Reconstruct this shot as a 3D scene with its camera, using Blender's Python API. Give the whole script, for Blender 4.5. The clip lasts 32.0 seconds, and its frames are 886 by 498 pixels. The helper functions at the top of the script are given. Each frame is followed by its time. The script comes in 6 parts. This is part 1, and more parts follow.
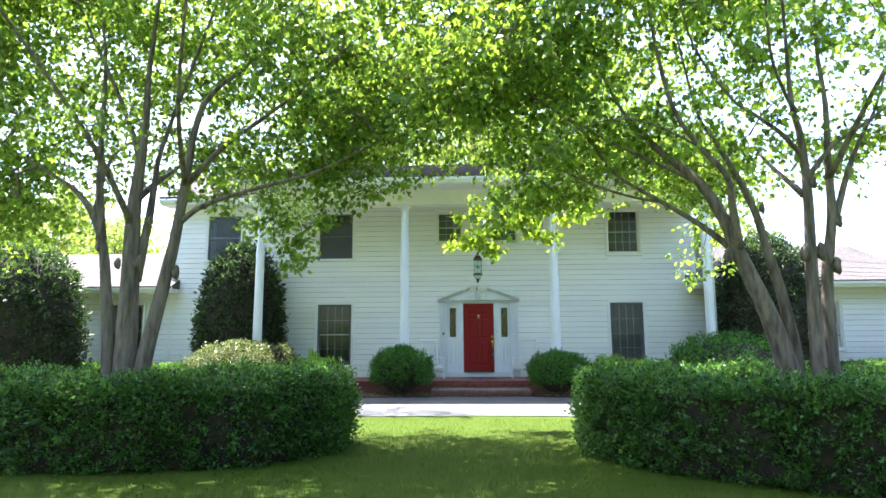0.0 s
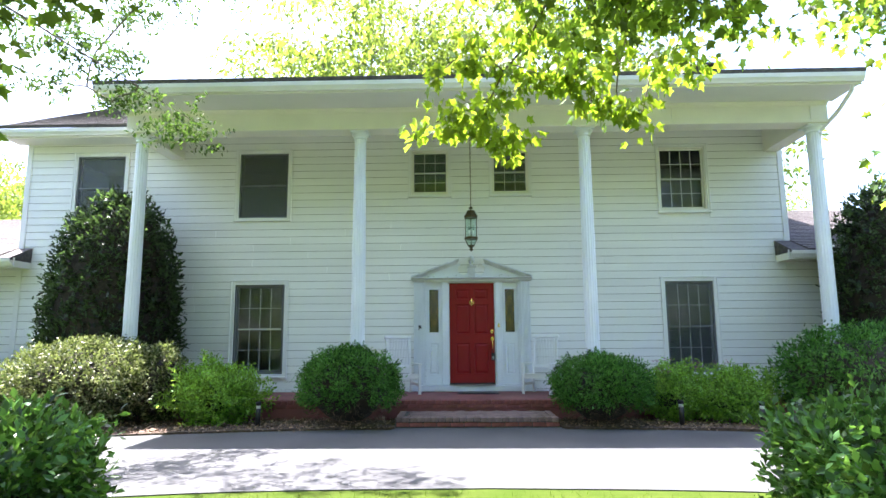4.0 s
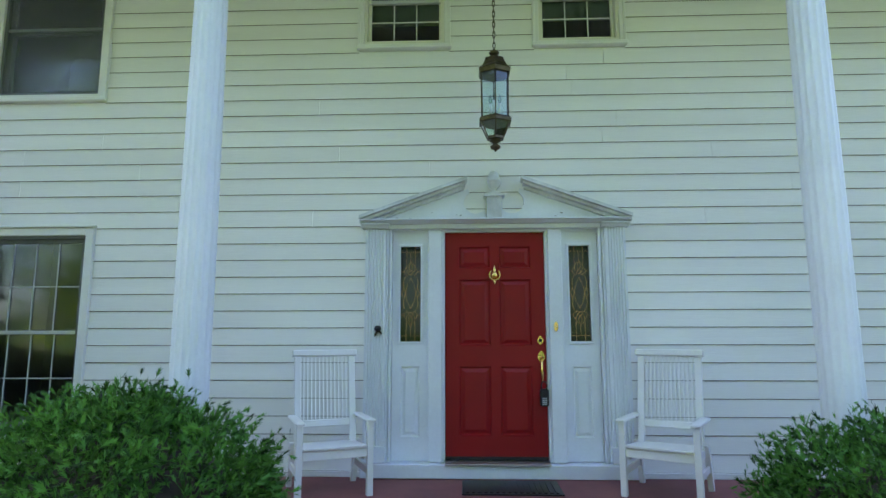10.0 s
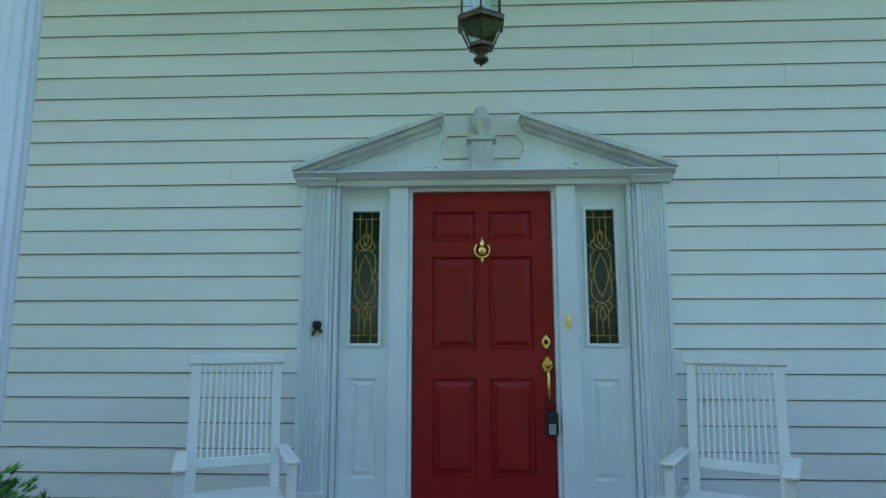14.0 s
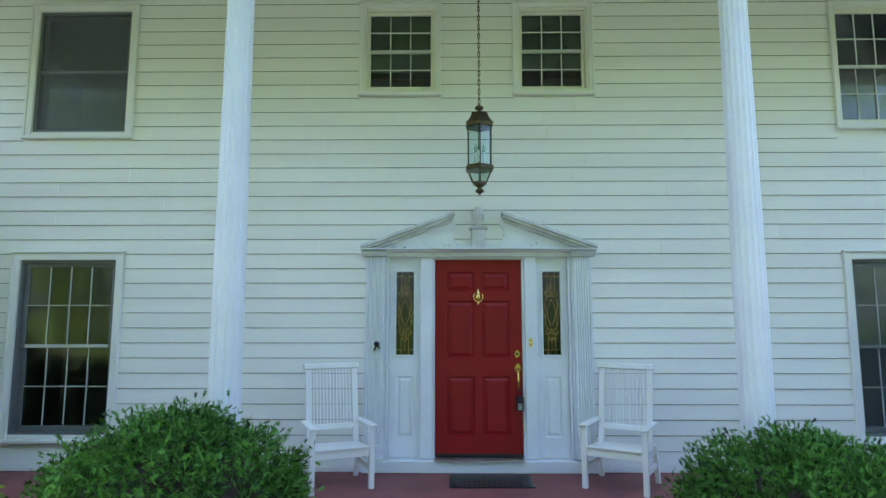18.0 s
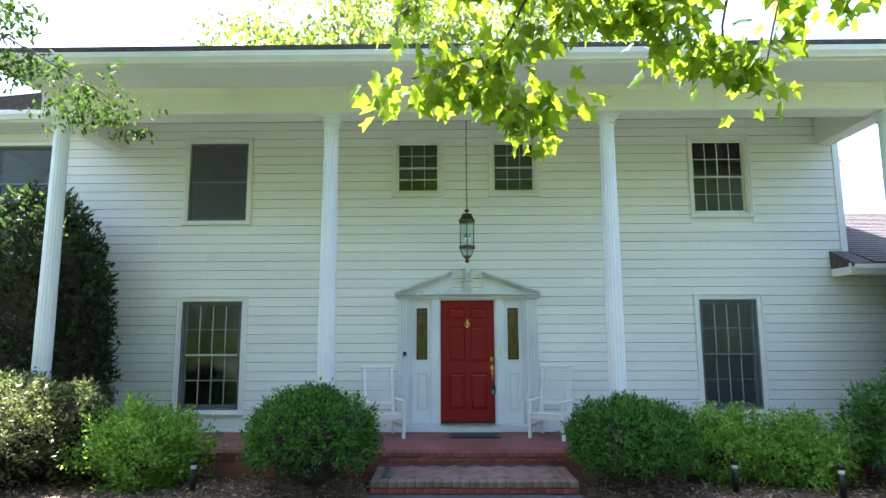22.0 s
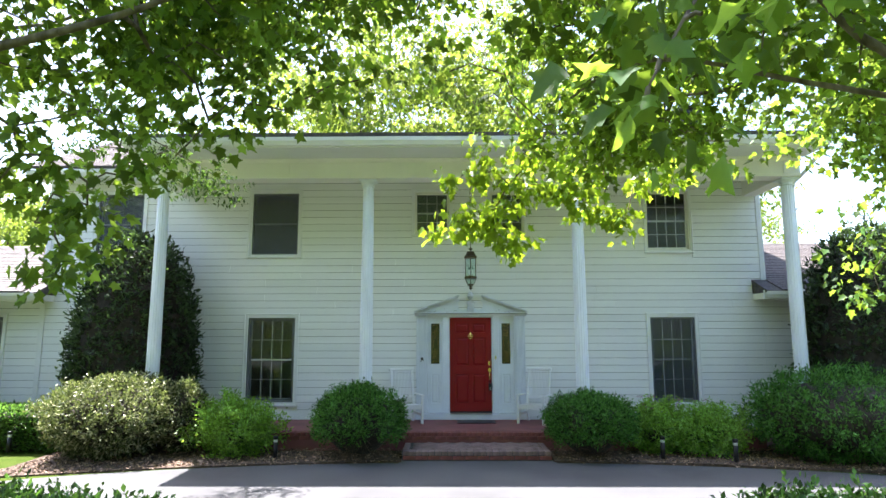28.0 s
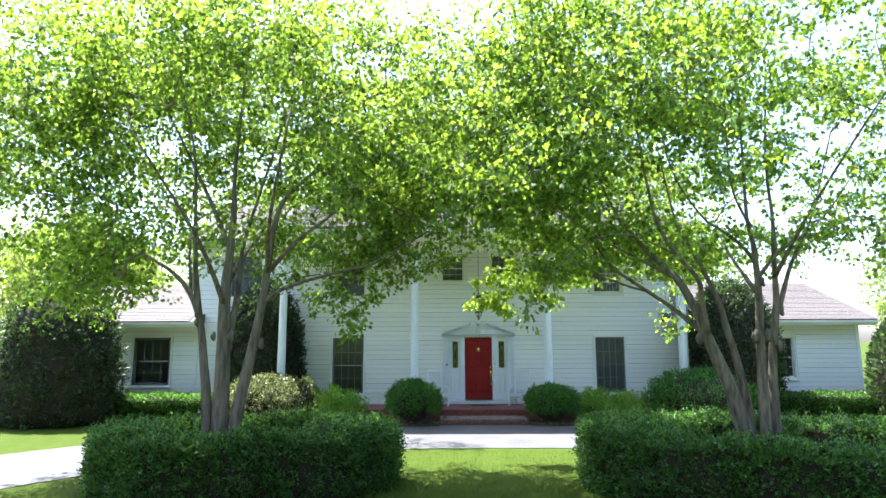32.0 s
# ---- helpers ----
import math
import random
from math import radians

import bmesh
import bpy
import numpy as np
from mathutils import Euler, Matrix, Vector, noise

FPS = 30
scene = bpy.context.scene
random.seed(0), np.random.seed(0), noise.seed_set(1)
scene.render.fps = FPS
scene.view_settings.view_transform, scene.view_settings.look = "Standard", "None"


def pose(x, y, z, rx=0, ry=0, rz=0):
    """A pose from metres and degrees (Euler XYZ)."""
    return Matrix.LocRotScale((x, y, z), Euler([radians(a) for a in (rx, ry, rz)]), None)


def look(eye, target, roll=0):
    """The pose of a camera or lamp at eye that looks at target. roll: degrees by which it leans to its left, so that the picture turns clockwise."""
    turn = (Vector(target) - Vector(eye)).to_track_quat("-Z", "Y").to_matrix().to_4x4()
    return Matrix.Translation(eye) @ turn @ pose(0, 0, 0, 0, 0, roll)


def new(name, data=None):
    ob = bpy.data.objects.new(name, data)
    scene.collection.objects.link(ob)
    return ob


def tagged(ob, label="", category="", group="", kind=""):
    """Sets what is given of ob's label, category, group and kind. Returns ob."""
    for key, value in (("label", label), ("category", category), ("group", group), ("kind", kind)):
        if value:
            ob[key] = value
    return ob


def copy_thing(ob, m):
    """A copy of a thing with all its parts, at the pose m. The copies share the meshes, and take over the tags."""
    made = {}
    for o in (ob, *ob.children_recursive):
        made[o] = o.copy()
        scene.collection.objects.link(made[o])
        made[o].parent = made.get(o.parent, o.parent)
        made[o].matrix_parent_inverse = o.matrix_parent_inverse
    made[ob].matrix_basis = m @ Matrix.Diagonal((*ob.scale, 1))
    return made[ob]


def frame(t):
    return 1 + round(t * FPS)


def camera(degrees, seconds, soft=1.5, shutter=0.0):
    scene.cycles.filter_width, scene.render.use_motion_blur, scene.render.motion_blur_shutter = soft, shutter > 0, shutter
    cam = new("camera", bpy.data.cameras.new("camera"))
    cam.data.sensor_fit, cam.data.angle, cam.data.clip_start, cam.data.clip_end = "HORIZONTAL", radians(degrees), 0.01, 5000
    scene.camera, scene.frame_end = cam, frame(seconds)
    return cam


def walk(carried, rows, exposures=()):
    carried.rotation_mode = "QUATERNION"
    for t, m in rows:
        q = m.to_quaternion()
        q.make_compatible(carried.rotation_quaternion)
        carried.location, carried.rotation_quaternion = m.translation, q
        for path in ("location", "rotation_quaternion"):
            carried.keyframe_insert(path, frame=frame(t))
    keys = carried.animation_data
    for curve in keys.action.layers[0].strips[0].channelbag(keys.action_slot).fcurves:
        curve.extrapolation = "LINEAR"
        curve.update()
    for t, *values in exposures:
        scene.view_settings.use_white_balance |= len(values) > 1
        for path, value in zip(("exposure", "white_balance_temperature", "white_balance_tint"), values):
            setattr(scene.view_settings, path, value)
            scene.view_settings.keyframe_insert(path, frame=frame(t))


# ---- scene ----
cam = camera(73.5, 32.0)
PATH = [
    (0, (-0.28, -17.752, 1.45), (-0.366, -15.776, 1.744), -0.3),
    (0.5, (-0.287, -17.121, 1.445), (-0.366, -15.144, 1.737), -0.6),
    (1, (-0.295, -16.448, 1.44), (-0.368, -14.47, 1.725), -0.4),
    (1.5, (-0.307, -15.74, 1.435), (-0.373, -13.763, 1.73), -0.4),
    (2, (-0.324, -15.047, 1.428), (-0.382, -13.07, 1.725), -0.4),
    (2.5, (-0.341, -14.345, 1.418), (-0.392, -12.367, 1.705), -0.3),
    (3, (-0.317, -13.577, 1.407), (-0.366, -11.598, 1.69), -0.5),
    (3.5, (-0.299, -12.795, 1.396), (-0.347, -10.816, 1.681), -0.4),
    (5.5, (-0.246, -9.637, 1.359), (-0.3, -7.66, 1.658), -0.4),
    (6, (-0.266, -8.929, 1.369), (-0.323, -6.951, 1.658), -0.3),
    (6.5, (-0.343, -8.312, 1.404), (-0.388, -6.331, 1.675), -0.4),
    (7, (-0.342, -7.719, 1.424), (-0.387, -5.738, 1.696), -0.5),
    (7.5, (-0.331, -7.208, 1.425), (-0.38, -5.228, 1.704), -0.4),
    (8, (-0.338, -6.752, 1.422), (-0.39, -4.772, 1.704), -0.4),
    (8.5, (-0.372, -6.362, 1.481), (-0.415, -4.38, 1.744), -0.5),
    (9, (-0.366, -6.025, 1.521), (-0.408, -4.042, 1.775), -0.4),
    (9.5, (-0.347, -5.699, 1.513), (-0.395, -3.718, 1.783), -0.0),
    (10, (-0.268, -5.349, 1.505), (-0.345, -3.371, 1.793), -0.1),
    (10.5, (-0.198, -4.974, 1.524), (-0.301, -2.997, 1.814), 0.1),
    (11, (-0.205, -4.612, 1.559), (-0.305, -2.634, 1.835), 0.2),
    (11.5, (-0.273, -4.268, 1.567), (-0.335, -2.287, 1.836), -0.1),
    (12, (-0.293, -3.989, 1.548), (-0.334, -2.008, 1.817), -0.1),
    (12.5, (-0.28, -3.784, 1.518), (-0.314, -1.804, 1.799), -0.1),
    (13, (-0.218, -3.751, 1.509), (-0.271, -1.772, 1.793), -0.1),
    (13.5, (-0.126, -3.758, 1.494), (-0.21, -1.781, 1.785), -0.0),
    (14, (-0.092, -3.796, 1.501), (-0.181, -1.819, 1.789), 0.0),
    (14.5, (-0.13, -3.892, 1.514), (-0.192, -1.914, 1.801), 0.3),
    (16.5, (-0.059, -5.292, 1.65), (-0.14, -3.31, 1.911), 0.1),
    (17, (-0.151, -5.678, 1.708), (-0.21, -3.694, 1.959), -0.0),
    (17.5, (-0.25, -5.968, 1.768), (-0.286, -3.983, 2.011), -0.2),
    (18, (-0.308, -6.191, 1.816), (-0.33, -4.205, 2.051), 0.0),
    (18.5, (-0.316, -6.504, 1.838), (-0.338, -4.518, 2.075), -0.0),
    (19, (-0.276, -6.939, 1.843), (-0.308, -4.955, 2.092), -0.2),
    (19.5, (-0.309, -7.415, 1.843), (-0.333, -5.432, 2.102), 0.1),
    (20, (-0.278, -7.987, 1.823), (-0.31, -6.006, 2.098), -0.0),
    (20.5, (-0.274, -8.546, 1.87), (-0.305, -6.565, 2.143), -0.2),
    (21, (-0.278, -9.098, 1.873), (-0.307, -7.117, 2.149), -0.2),
    (21.5, (-0.292, -9.598, 1.892), (-0.317, -7.617, 2.168), -0.1),
    (22, (-0.267, -10.024, 1.921), (-0.296, -8.043, 2.196), -0.2),
    (22.5, (-0.26, -10.323, 1.94), (-0.288, -8.343, 2.215), -0.2),
    (23, (-0.277, -10.554, 1.948), (-0.301, -8.573, 2.226), -0.2),
    (23.5, (-0.28, -10.775, 1.953), (-0.307, -8.794, 2.232), -0.2),
    (24, (-0.336, -10.989, 1.981), (-0.357, -9.009, 2.257), -0.2),
    (24.5, (-0.358, -11.225, 2.001), (-0.376, -9.244, 2.276), -0.1),
    (25, (-0.368, -11.458, 2.008), (-0.386, -9.478, 2.284), -0.0),
    (25.5, (-0.388, -11.692, 2.004), (-0.405, -9.712, 2.283), -0.0),
    (27.5, (-0.43, -12.62, 2.086), (-0.453, -10.64, 2.365), -0.1),
    (28, (-0.457, -12.943, 2.108), (-0.479, -10.963, 2.388), -0.1),
    (28.5, (-0.467, -13.424, 2.131), (-0.488, -11.444, 2.415), -0.1),
    (29, (-0.499, -14.076, 2.142), (-0.519, -12.097, 2.431), -0.1),
    (29.5, (-0.577, -14.871, 2.16), (-0.594, -12.893, 2.452), -0.1),
    (30, (-0.686, -15.828, 2.2), (-0.697, -13.85, 2.496), -0.1),
    (30.5, (-0.837, -16.927, 2.238), (-0.846, -14.95, 2.539), 0.0),
    (31, (-0.954, -18.016, 2.28), (-0.962, -16.039, 2.582), -0.0),
    (31.5, (-1.055, -19.006, 2.316), (-1.061, -17.028, 2.616), -0.2),
    (32, (-1.138, -19.918, 2.351), (-1.141, -17.941, 2.655), -0.2),
]
walk(cam, [(t, look(eye, target, roll)) for t, eye, target, roll in PATH],
     [(0.0, 2.95, 5970, 17), (3.0, 2.93, 6120, 18), (6.0, 3.08, 5800, 23), (9.0, 3.01, 5860, 24), (11.0, 2.71, 5500, 12), (12.5, 2.58, 5280, 8), (14.5, 2.58, 5250, 9), (17.0, 2.86, 5600, 19), (19.0, 3.07, 5700, 20),
      (22.0, 2.90, 5900, 20), (25.0, 2.44, 6120, 16), (28.0, 2.68, 6120, 18), (30.0, 2.90, 6000, 15), (32.0, 2.64, 5920, 14)])

# ---- world, sun ----
world = bpy.data.worlds.new("sky")
scene.world = world
world.use_nodes = True
_nt = world.node_tree
_sky = _nt.nodes.new("ShaderNodeTexSky")
_sky.sky_type = "NISHITA"
_sky.sun_disc = False
SUN_DIR = Vector((-1.9, 1.7, 5.6)).normalized()
_sky.sun_elevation = math.asin(SUN_DIR.z)
_sky.sun_rotation = math.atan2(SUN_DIR.x, SUN_DIR.y)
_sky.air_density, _sky.dust_density, _sky.ozone_density = 1.0, 2.5, 1.0
_nt.nodes["Background"].inputs["Strength"].default_value = 0.11
_nt.links.new(_sky.outputs[0], _nt.nodes["Background"].inputs["Color"])
sun = new("sun", bpy.data.lights.new("sun", "SUN"))
sun.data.energy, sun.data.angle, sun.data.color = 5.0, radians(0.53), (1.0, 0.95, 0.86)
sun.matrix_world = look(SUN_DIR * 60, (0, 0, 0))

# ---- materials ----
MATS = {}


def material(name, base, rough=0.6, metal=0.0, var=0.12, scale=6.0, bump=0.15, bump_scale=60.0, base2=None, stretch=(1, 1, 1),
             per_object=0.0, per_island=0.0, translucent=None, spec=0.5, leaf_mix=None):
    """Two-scale procedural surface: large stains, fine grain, bump, and a shift per piece."""
    m = bpy.data.materials.new(name)
    m.use_nodes = True
    nt = m.node_tree
    n, l = nt.nodes, nt.links
    b = n["Principled BSDF"]
    b.inputs["Roughness"].default_value = rough
    b.inputs["Metallic"].default_value = metal
    b.inputs["Specular IOR Level"].default_value = spec
    co = n.new("ShaderNodeTexCoord")
    mp = n.new("ShaderNodeMapping")
    mp.inputs["Scale"].default_value = stretch
    l.new(co.outputs["Object"], mp.inputs["Vector"])
    big = n.new("ShaderNodeTexNoise")
    big.inputs["Scale"].default_value = scale
    big.inputs["Detail"].default_value = 5
    fine = n.new("ShaderNodeTexNoise")
    fine.inputs["Scale"].default_value = bump_scale
    fine.inputs["Detail"].default_value = 3
    l.new(mp.outputs[0], big.inputs["Vector"])
    l.new(mp.outputs[0], fine.inputs["Vector"])
    mix = n.new("ShaderNodeMix")
    mix.data_type = "RGBA"
    c2 = base2 if base2 else tuple(c * (1 - 2.2 * var) for c in base)
    mix.inputs["A"].default_value = (*base, 1)
    mix.inputs["B"].default_value = (*c2, 1)
    ramp = n.new("ShaderNodeMapRange")
    ramp.inputs["From Min"].default_value, ramp.inputs["From Max"].default_value = 0.38, 0.68
    l.new(big.outputs["Fac"], ramp.inputs["Value"])
    if leaf_mix:
        own = n.new("ShaderNodeNewGeometry")
        pick = n.new("ShaderNodeMapRange")
        pick.inputs["From Min"].default_value, pick.inputs["From Max"].default_value = leaf_mix
        l.new(own.outputs["Random Per Island"], pick.inputs["Value"])
        l.new(pick.outputs[0], mix.inputs["Factor"])
    else:
        l.new(ramp.outputs[0], mix.inputs["Factor"])
    out = mix.outputs["Result"]
    hsv = n.new("ShaderNodeHueSaturation")
    l.new(out, hsv.inputs["Color"])
    val = n.new("ShaderNodeMapRange")
    val.inputs["To Min"].default_value, val.inputs["To Max"].default_value = 1 - var, 1 + var
    l.new(fine.outputs["Fac"], val.inputs["Value"])
    last = val.outputs[0]
    for amount, node, sock in ((per_object, "ShaderNodeObjectInfo", "Random"), (per_island, "ShaderNodeNewGeometry", "Random Per Island")):
        if amount:
            src = n.new(node)
            r = n.new("ShaderNodeMapRange")
            r.inputs["To Min"].default_value, r.inputs["To Max"].default_value = 1 - amount, 1 + amount
            l.new(src.outputs[sock], r.inputs["Value"])
            mul = n.new("ShaderNodeMath")
            mul.operation = "MULTIPLY"
            l.new(last, mul.inputs[0])
            l.new(r.outputs[0], mul.inputs[1])
            last = mul.outputs[0]
    l.new(last, hsv.inputs["Value"])
    l.new(hsv.outputs[0], b.inputs["Base Color"])
    if bump:
        bp = n.new("ShaderNodeBump")
        bp.inputs["Strength"].default_value = bump
        bp.inputs["Distance"].default_value = 0.01
        l.new(fine.outputs["Fac"], bp.inputs["Height"])
        l.new(bp.outputs[0], b.inputs["Normal"])
    if translucent:
        tr = n.new("ShaderNodeBsdfTranslucent")
        th = n.new("ShaderNodeHueSaturation")
        th.inputs["Color"].default_value = (*translucent, 1)
        l.new(last, th.inputs["Value"])
        l.new(th.outputs[0], tr.inputs["Color"])
        ms = n.new("ShaderNodeMixShader")
        ms.inputs["Fac"].default_value = 0.5
        l.new(b.outputs[0], ms.inputs[1])
        l.new(tr.outputs[0], ms.inputs[2])
        l.new(ms.outputs[0], n["Material Output"].inputs["Surface"])
    MATS[name] = m
    return m


def glass_material(name, tint, gloss_rough=0.02, ior=1.75, ripple=1.6, depth=0.02):
    m = bpy.data.materials.new(name)
    m.use_nodes = True
    nt = m.node_tree
    n, l = nt.nodes, nt.links
    n.remove(n["Principled BSDF"])
    tr = n.new("ShaderNodeBsdfTransparent")
    tr.inputs["Color"].default_value = (*tint, 1)
    gl = n.new("ShaderNodeBsdfGlossy")
    gl.inputs["Roughness"].default_value = gloss_rough
    noise_n = n.new("ShaderNodeTexNoise")
    noise_n.inputs["Scale"].default_value = ripple
    bp = n.new("ShaderNodeBump")
    bp.inputs["Strength"].default_value = depth
    l.new(noise_n.outputs["Fac"], bp.inputs["Height"])
    l.new(bp.outputs[0], gl.inputs["Normal"])
    fr = n.new("ShaderNodeFresnel")
    fr.inputs["IOR"].default_value = ior
    ms = n.new("ShaderNodeMixShader")
    l.new(fr.outputs[0], ms.inputs["Fac"])
    l.new(tr.outputs[0], ms.inputs[1])
    l.new(gl.outputs[0], ms.inputs[2])
    l.new(ms.outputs[0], n["Material Output"].inputs["Surface"])
    MATS[name] = m
    return m


WHITE = material("white_paint", (0.80, 0.80, 0.78), 0.5, var=0.04, scale=1.5, bump=0.06, bump_scale=40)
TRIM = material("cool_white_trim", (0.74, 0.77, 0.81), 0.45, var=0.05, scale=1.5, bump=0.06, bump_scale=40)
AGED = material("aged_trim", (0.68, 0.70, 0.71), 0.6, var=0.12, scale=6, bump=0.12, bump_scale=50)
# dark lip of each board: weathered edge plus the gap's shade, as colour
JOINT = material("board_edge_wear_and_shade", (0.17, 0.14, 0.105), 0.9, var=0.25, scale=5, bump=0.2)
SIDING = material("siding_paint", (0.82, 0.82, 0.79), 0.55, var=0.035, scale=0.9, bump=0.12, bump_scale=30, stretch=(0.25, 1, 4), per_object=0.02)
CREAM = material("cream_trim", (0.80, 0.78, 0.70), 0.5, var=0.04, scale=1.2, bump=0.05)
SOFFIT = material("soffit_paint", (0.76, 0.77, 0.77), 0.6, var=0.04, scale=1.0, bump=0.05)
REDDOOR = material("red_door_paint", (0.24, 0.0035, 0.006), 0.42, var=0.06, scale=2, bump=0.04, bump_scale=80, spec=0.3)
BRASS = material("polished_brass", (0.85, 0.58, 0.18), 0.18, 1.0, var=0.05, scale=20, bump=0.02)
BRONZE = material("aged_bronze", (0.11, 0.088, 0.055), 0.35, 0.9, var=0.2, scale=25, bump=0.1)
IRON = material("black_metal", (0.02, 0.02, 0.022), 0.4, 0.4, var=0.1, scale=12, bump=0.05)
DARK = material("dark_sash", (0.15, 0.16, 0.165), 0.45, var=0.1, scale=4, bump=0.05)
GRILLE = material("grille_grey", (0.52, 0.54, 0.53), 0.5, var=0.06, scale=4, bump=0.03)
ROOM = material("dim_room", (0.34, 0.33, 0.31), 0.9, var=0.1, scale=1, bump=0)
STEPBRICK = material("worn_paver", (0.215, 0.145, 0.130), 0.85, var=0.18, scale=8, bump=0.4, bump_scale=60, per_object=0.2)
BRICK = material("red_brick", (0.24, 0.075, 0.062), 0.8, var=0.16, scale=9, bump=0.35, bump_scale=70, per_object=0.16)
MOSSY = material("dark_mossy_joint", (0.075, 0.072, 0.062), 0.95, var=0.25, scale=9, bump=0.5)
PORCH = material("porch_red", (0.25, 0.085, 0.08), 0.65, var=0.14, scale=2.5, bump=0.15, bump_scale=50)
ASPHALT = material("asphalt", (0.080, 0.081, 0.084), 0.85, var=0.14, scale=0.7, bump=0.5, bump_scale=160)
MULCH = material("mulch", (0.095, 0.062, 0.042), 0.95, var=0.3, scale=9, bump=1.0, bump_scale=45)
LAWN = material("lawn", (0.046, 0.068, 0.010), 0.9, var=0.3, scale=3, bump=0.6, bump_scale=120, base2=(0.034, 0.060, 0.006), spec=0.05)
GRASS = material("grass_blades", (0.042, 0.100, 0.007), 0.9, var=0.2, scale=2, bump=0, per_island=0.35, translucent=(0.105, 0.165, 0.012), spec=0.1)
SHINGLE = material("shingle", (0.108, 0.094, 0.088), 0.9, var=0.2, scale=14, bump=0.5, bump_scale=40)
BARK = material("bark", (0.185, 0.150, 0.118), 0.95, var=0.32, scale=16, bump=1.0, bump_scale=42, base2=(0.060, 0.047, 0.037), stretch=(1, 1, 0.16))
MAPLE = material("maple_leaf", (0.056, 0.130, 0.043), 0.5, var=0.12, scale=3, bump=0, per_island=0.6, translucent=(0.325, 0.485, 0.040), spec=0.25)
# lighter copy of MAPLE: sun shining through the leaf is in its colour
BACKLIT = material("backlit_maple_leaf", (0.075, 0.150, 0.024), 0.42, var=0.12, scale=3, bump=0, per_island=0.35, translucent=(0.38, 0.54, 0.025), spec=0.45)
SPRAY = material("small_leaf", (0.038, 0.085, 0.020), 0.65, var=0.12, scale=3, bump=0, per_island=0.4, translucent=(0.07, 0.13, 0.02), spec=0.2)
FARLEAF = material("far_leaf", (0.07, 0.14, 0.03), 0.55, var=0.15, scale=0.5, bump=0, per_island=0.35, translucent=(0.32, 0.42, 0.05))
YEW = material("yew_leaf", (0.058, 0.150, 0.036), 0.36, var=0.15, scale=3, bump=0, per_island=0.75, translucent=(0.11, 0.23, 0.03), spec=0.5)
JUNIPER = material("juniper_leaf", (0.066, 0.190, 0.038), 0.45, var=0.15, scale=3, bump=0, per_island=0.85, translucent=(0.10, 0.24, 0.03), spec=0.22)
ARBOR = material("arborvitae_leaf", (0.042, 0.075, 0.030), 0.42, var=0.2, scale=2, bump=0, per_island=0.8, translucent=(0.05, 0.09, 0.02))
SPIREA = material("spirea_leaf", (0.165, 0.33, 0.060), 0.5, var=0.15, scale=3, bump=0, per_island=0.5, translucent=(0.36, 0.60, 0.06))
# cream share of leaves: variegation, lightened further for sun on the tips
VARIEG = material("variegated_sunlit_leaf", (0.055, 0.085, 0.030), 0.34, var=0.2, scale=8, bump=0, per_island=0.3, translucent=(0.10, 0.13, 0.03), base2=(0.50, 0.50, 0.29), spec=0.3, leaf_mix=(0.45, 0.85))
DRYTWIG = material("dry_twig", (0.17, 0.115, 0.075), 0.9, var=0.2, scale=8, bump=0, per_island=0.5)
# near-black fill of bushes and hedges: inner twigs, their shade in the colour
SHADE_CORE = material("twig_shade_core", (0.035, 0.028, 0.018), 0.95, var=0.3, scale=12, bump=0.8, bump_scale=30)
GLASS = glass_material("window_glass", (0.86, 0.90, 0.89), gloss_rough=0.07, ior=1.52)
LEADED = glass_material("leaded_glass", (0.34, 0.42, 0.28), 0.12, 1.62, 45, 0.35)
LAMPGLASS = glass_material("lantern_glass", (0.80, 0.90, 0.86), ior=1.35)


# ---- building helpers ----
def box(bm, x0, x1, y0, y1, z0, z1, bevel=0.0):
    vs = [bm.verts.new((x, y, z)) for x in (x0, x1) for y in (y0, y1) for z in (z0, z1)]
    fs = [bm.faces.new([vs[i] for i in f]) for f in ((0, 1, 3, 2), (4, 6, 7, 5), (0, 4, 5, 1), (2, 3, 7, 6), (0, 2, 6, 4), (1, 5, 7, 3))]
    if bevel:
        es = list({e for f in fs for e in f.edges})
        bmesh.ops.bevel(bm, geom=es, offset=bevel, segments=1, affect="EDGES", profile=0.5)
    return bm


def prism(bm, pts, lo, hi, axis="y"):
    """Extrudes a closed 2D outline. axis y: points are x, z; axis x: points are y, z; axis z: points are x, y."""
    def at(p, h):
        return {"y": (p[0], h, p[1]), "x": (h, p[0], p[1]), "z": (p[0], p[1], h)}[axis]
    a = [bm.verts.new(at(p, lo)) for p in pts]
    b = [bm.verts.new(at(p, hi)) for p in pts]
    bm.faces.new(a)
    bm.faces.new(b[::-1])
    for i in range(len(pts)):
        j = (i + 1) % len(pts)
        bm.faces.new((a[j], a[i], b[i], b[j]))
    return bm


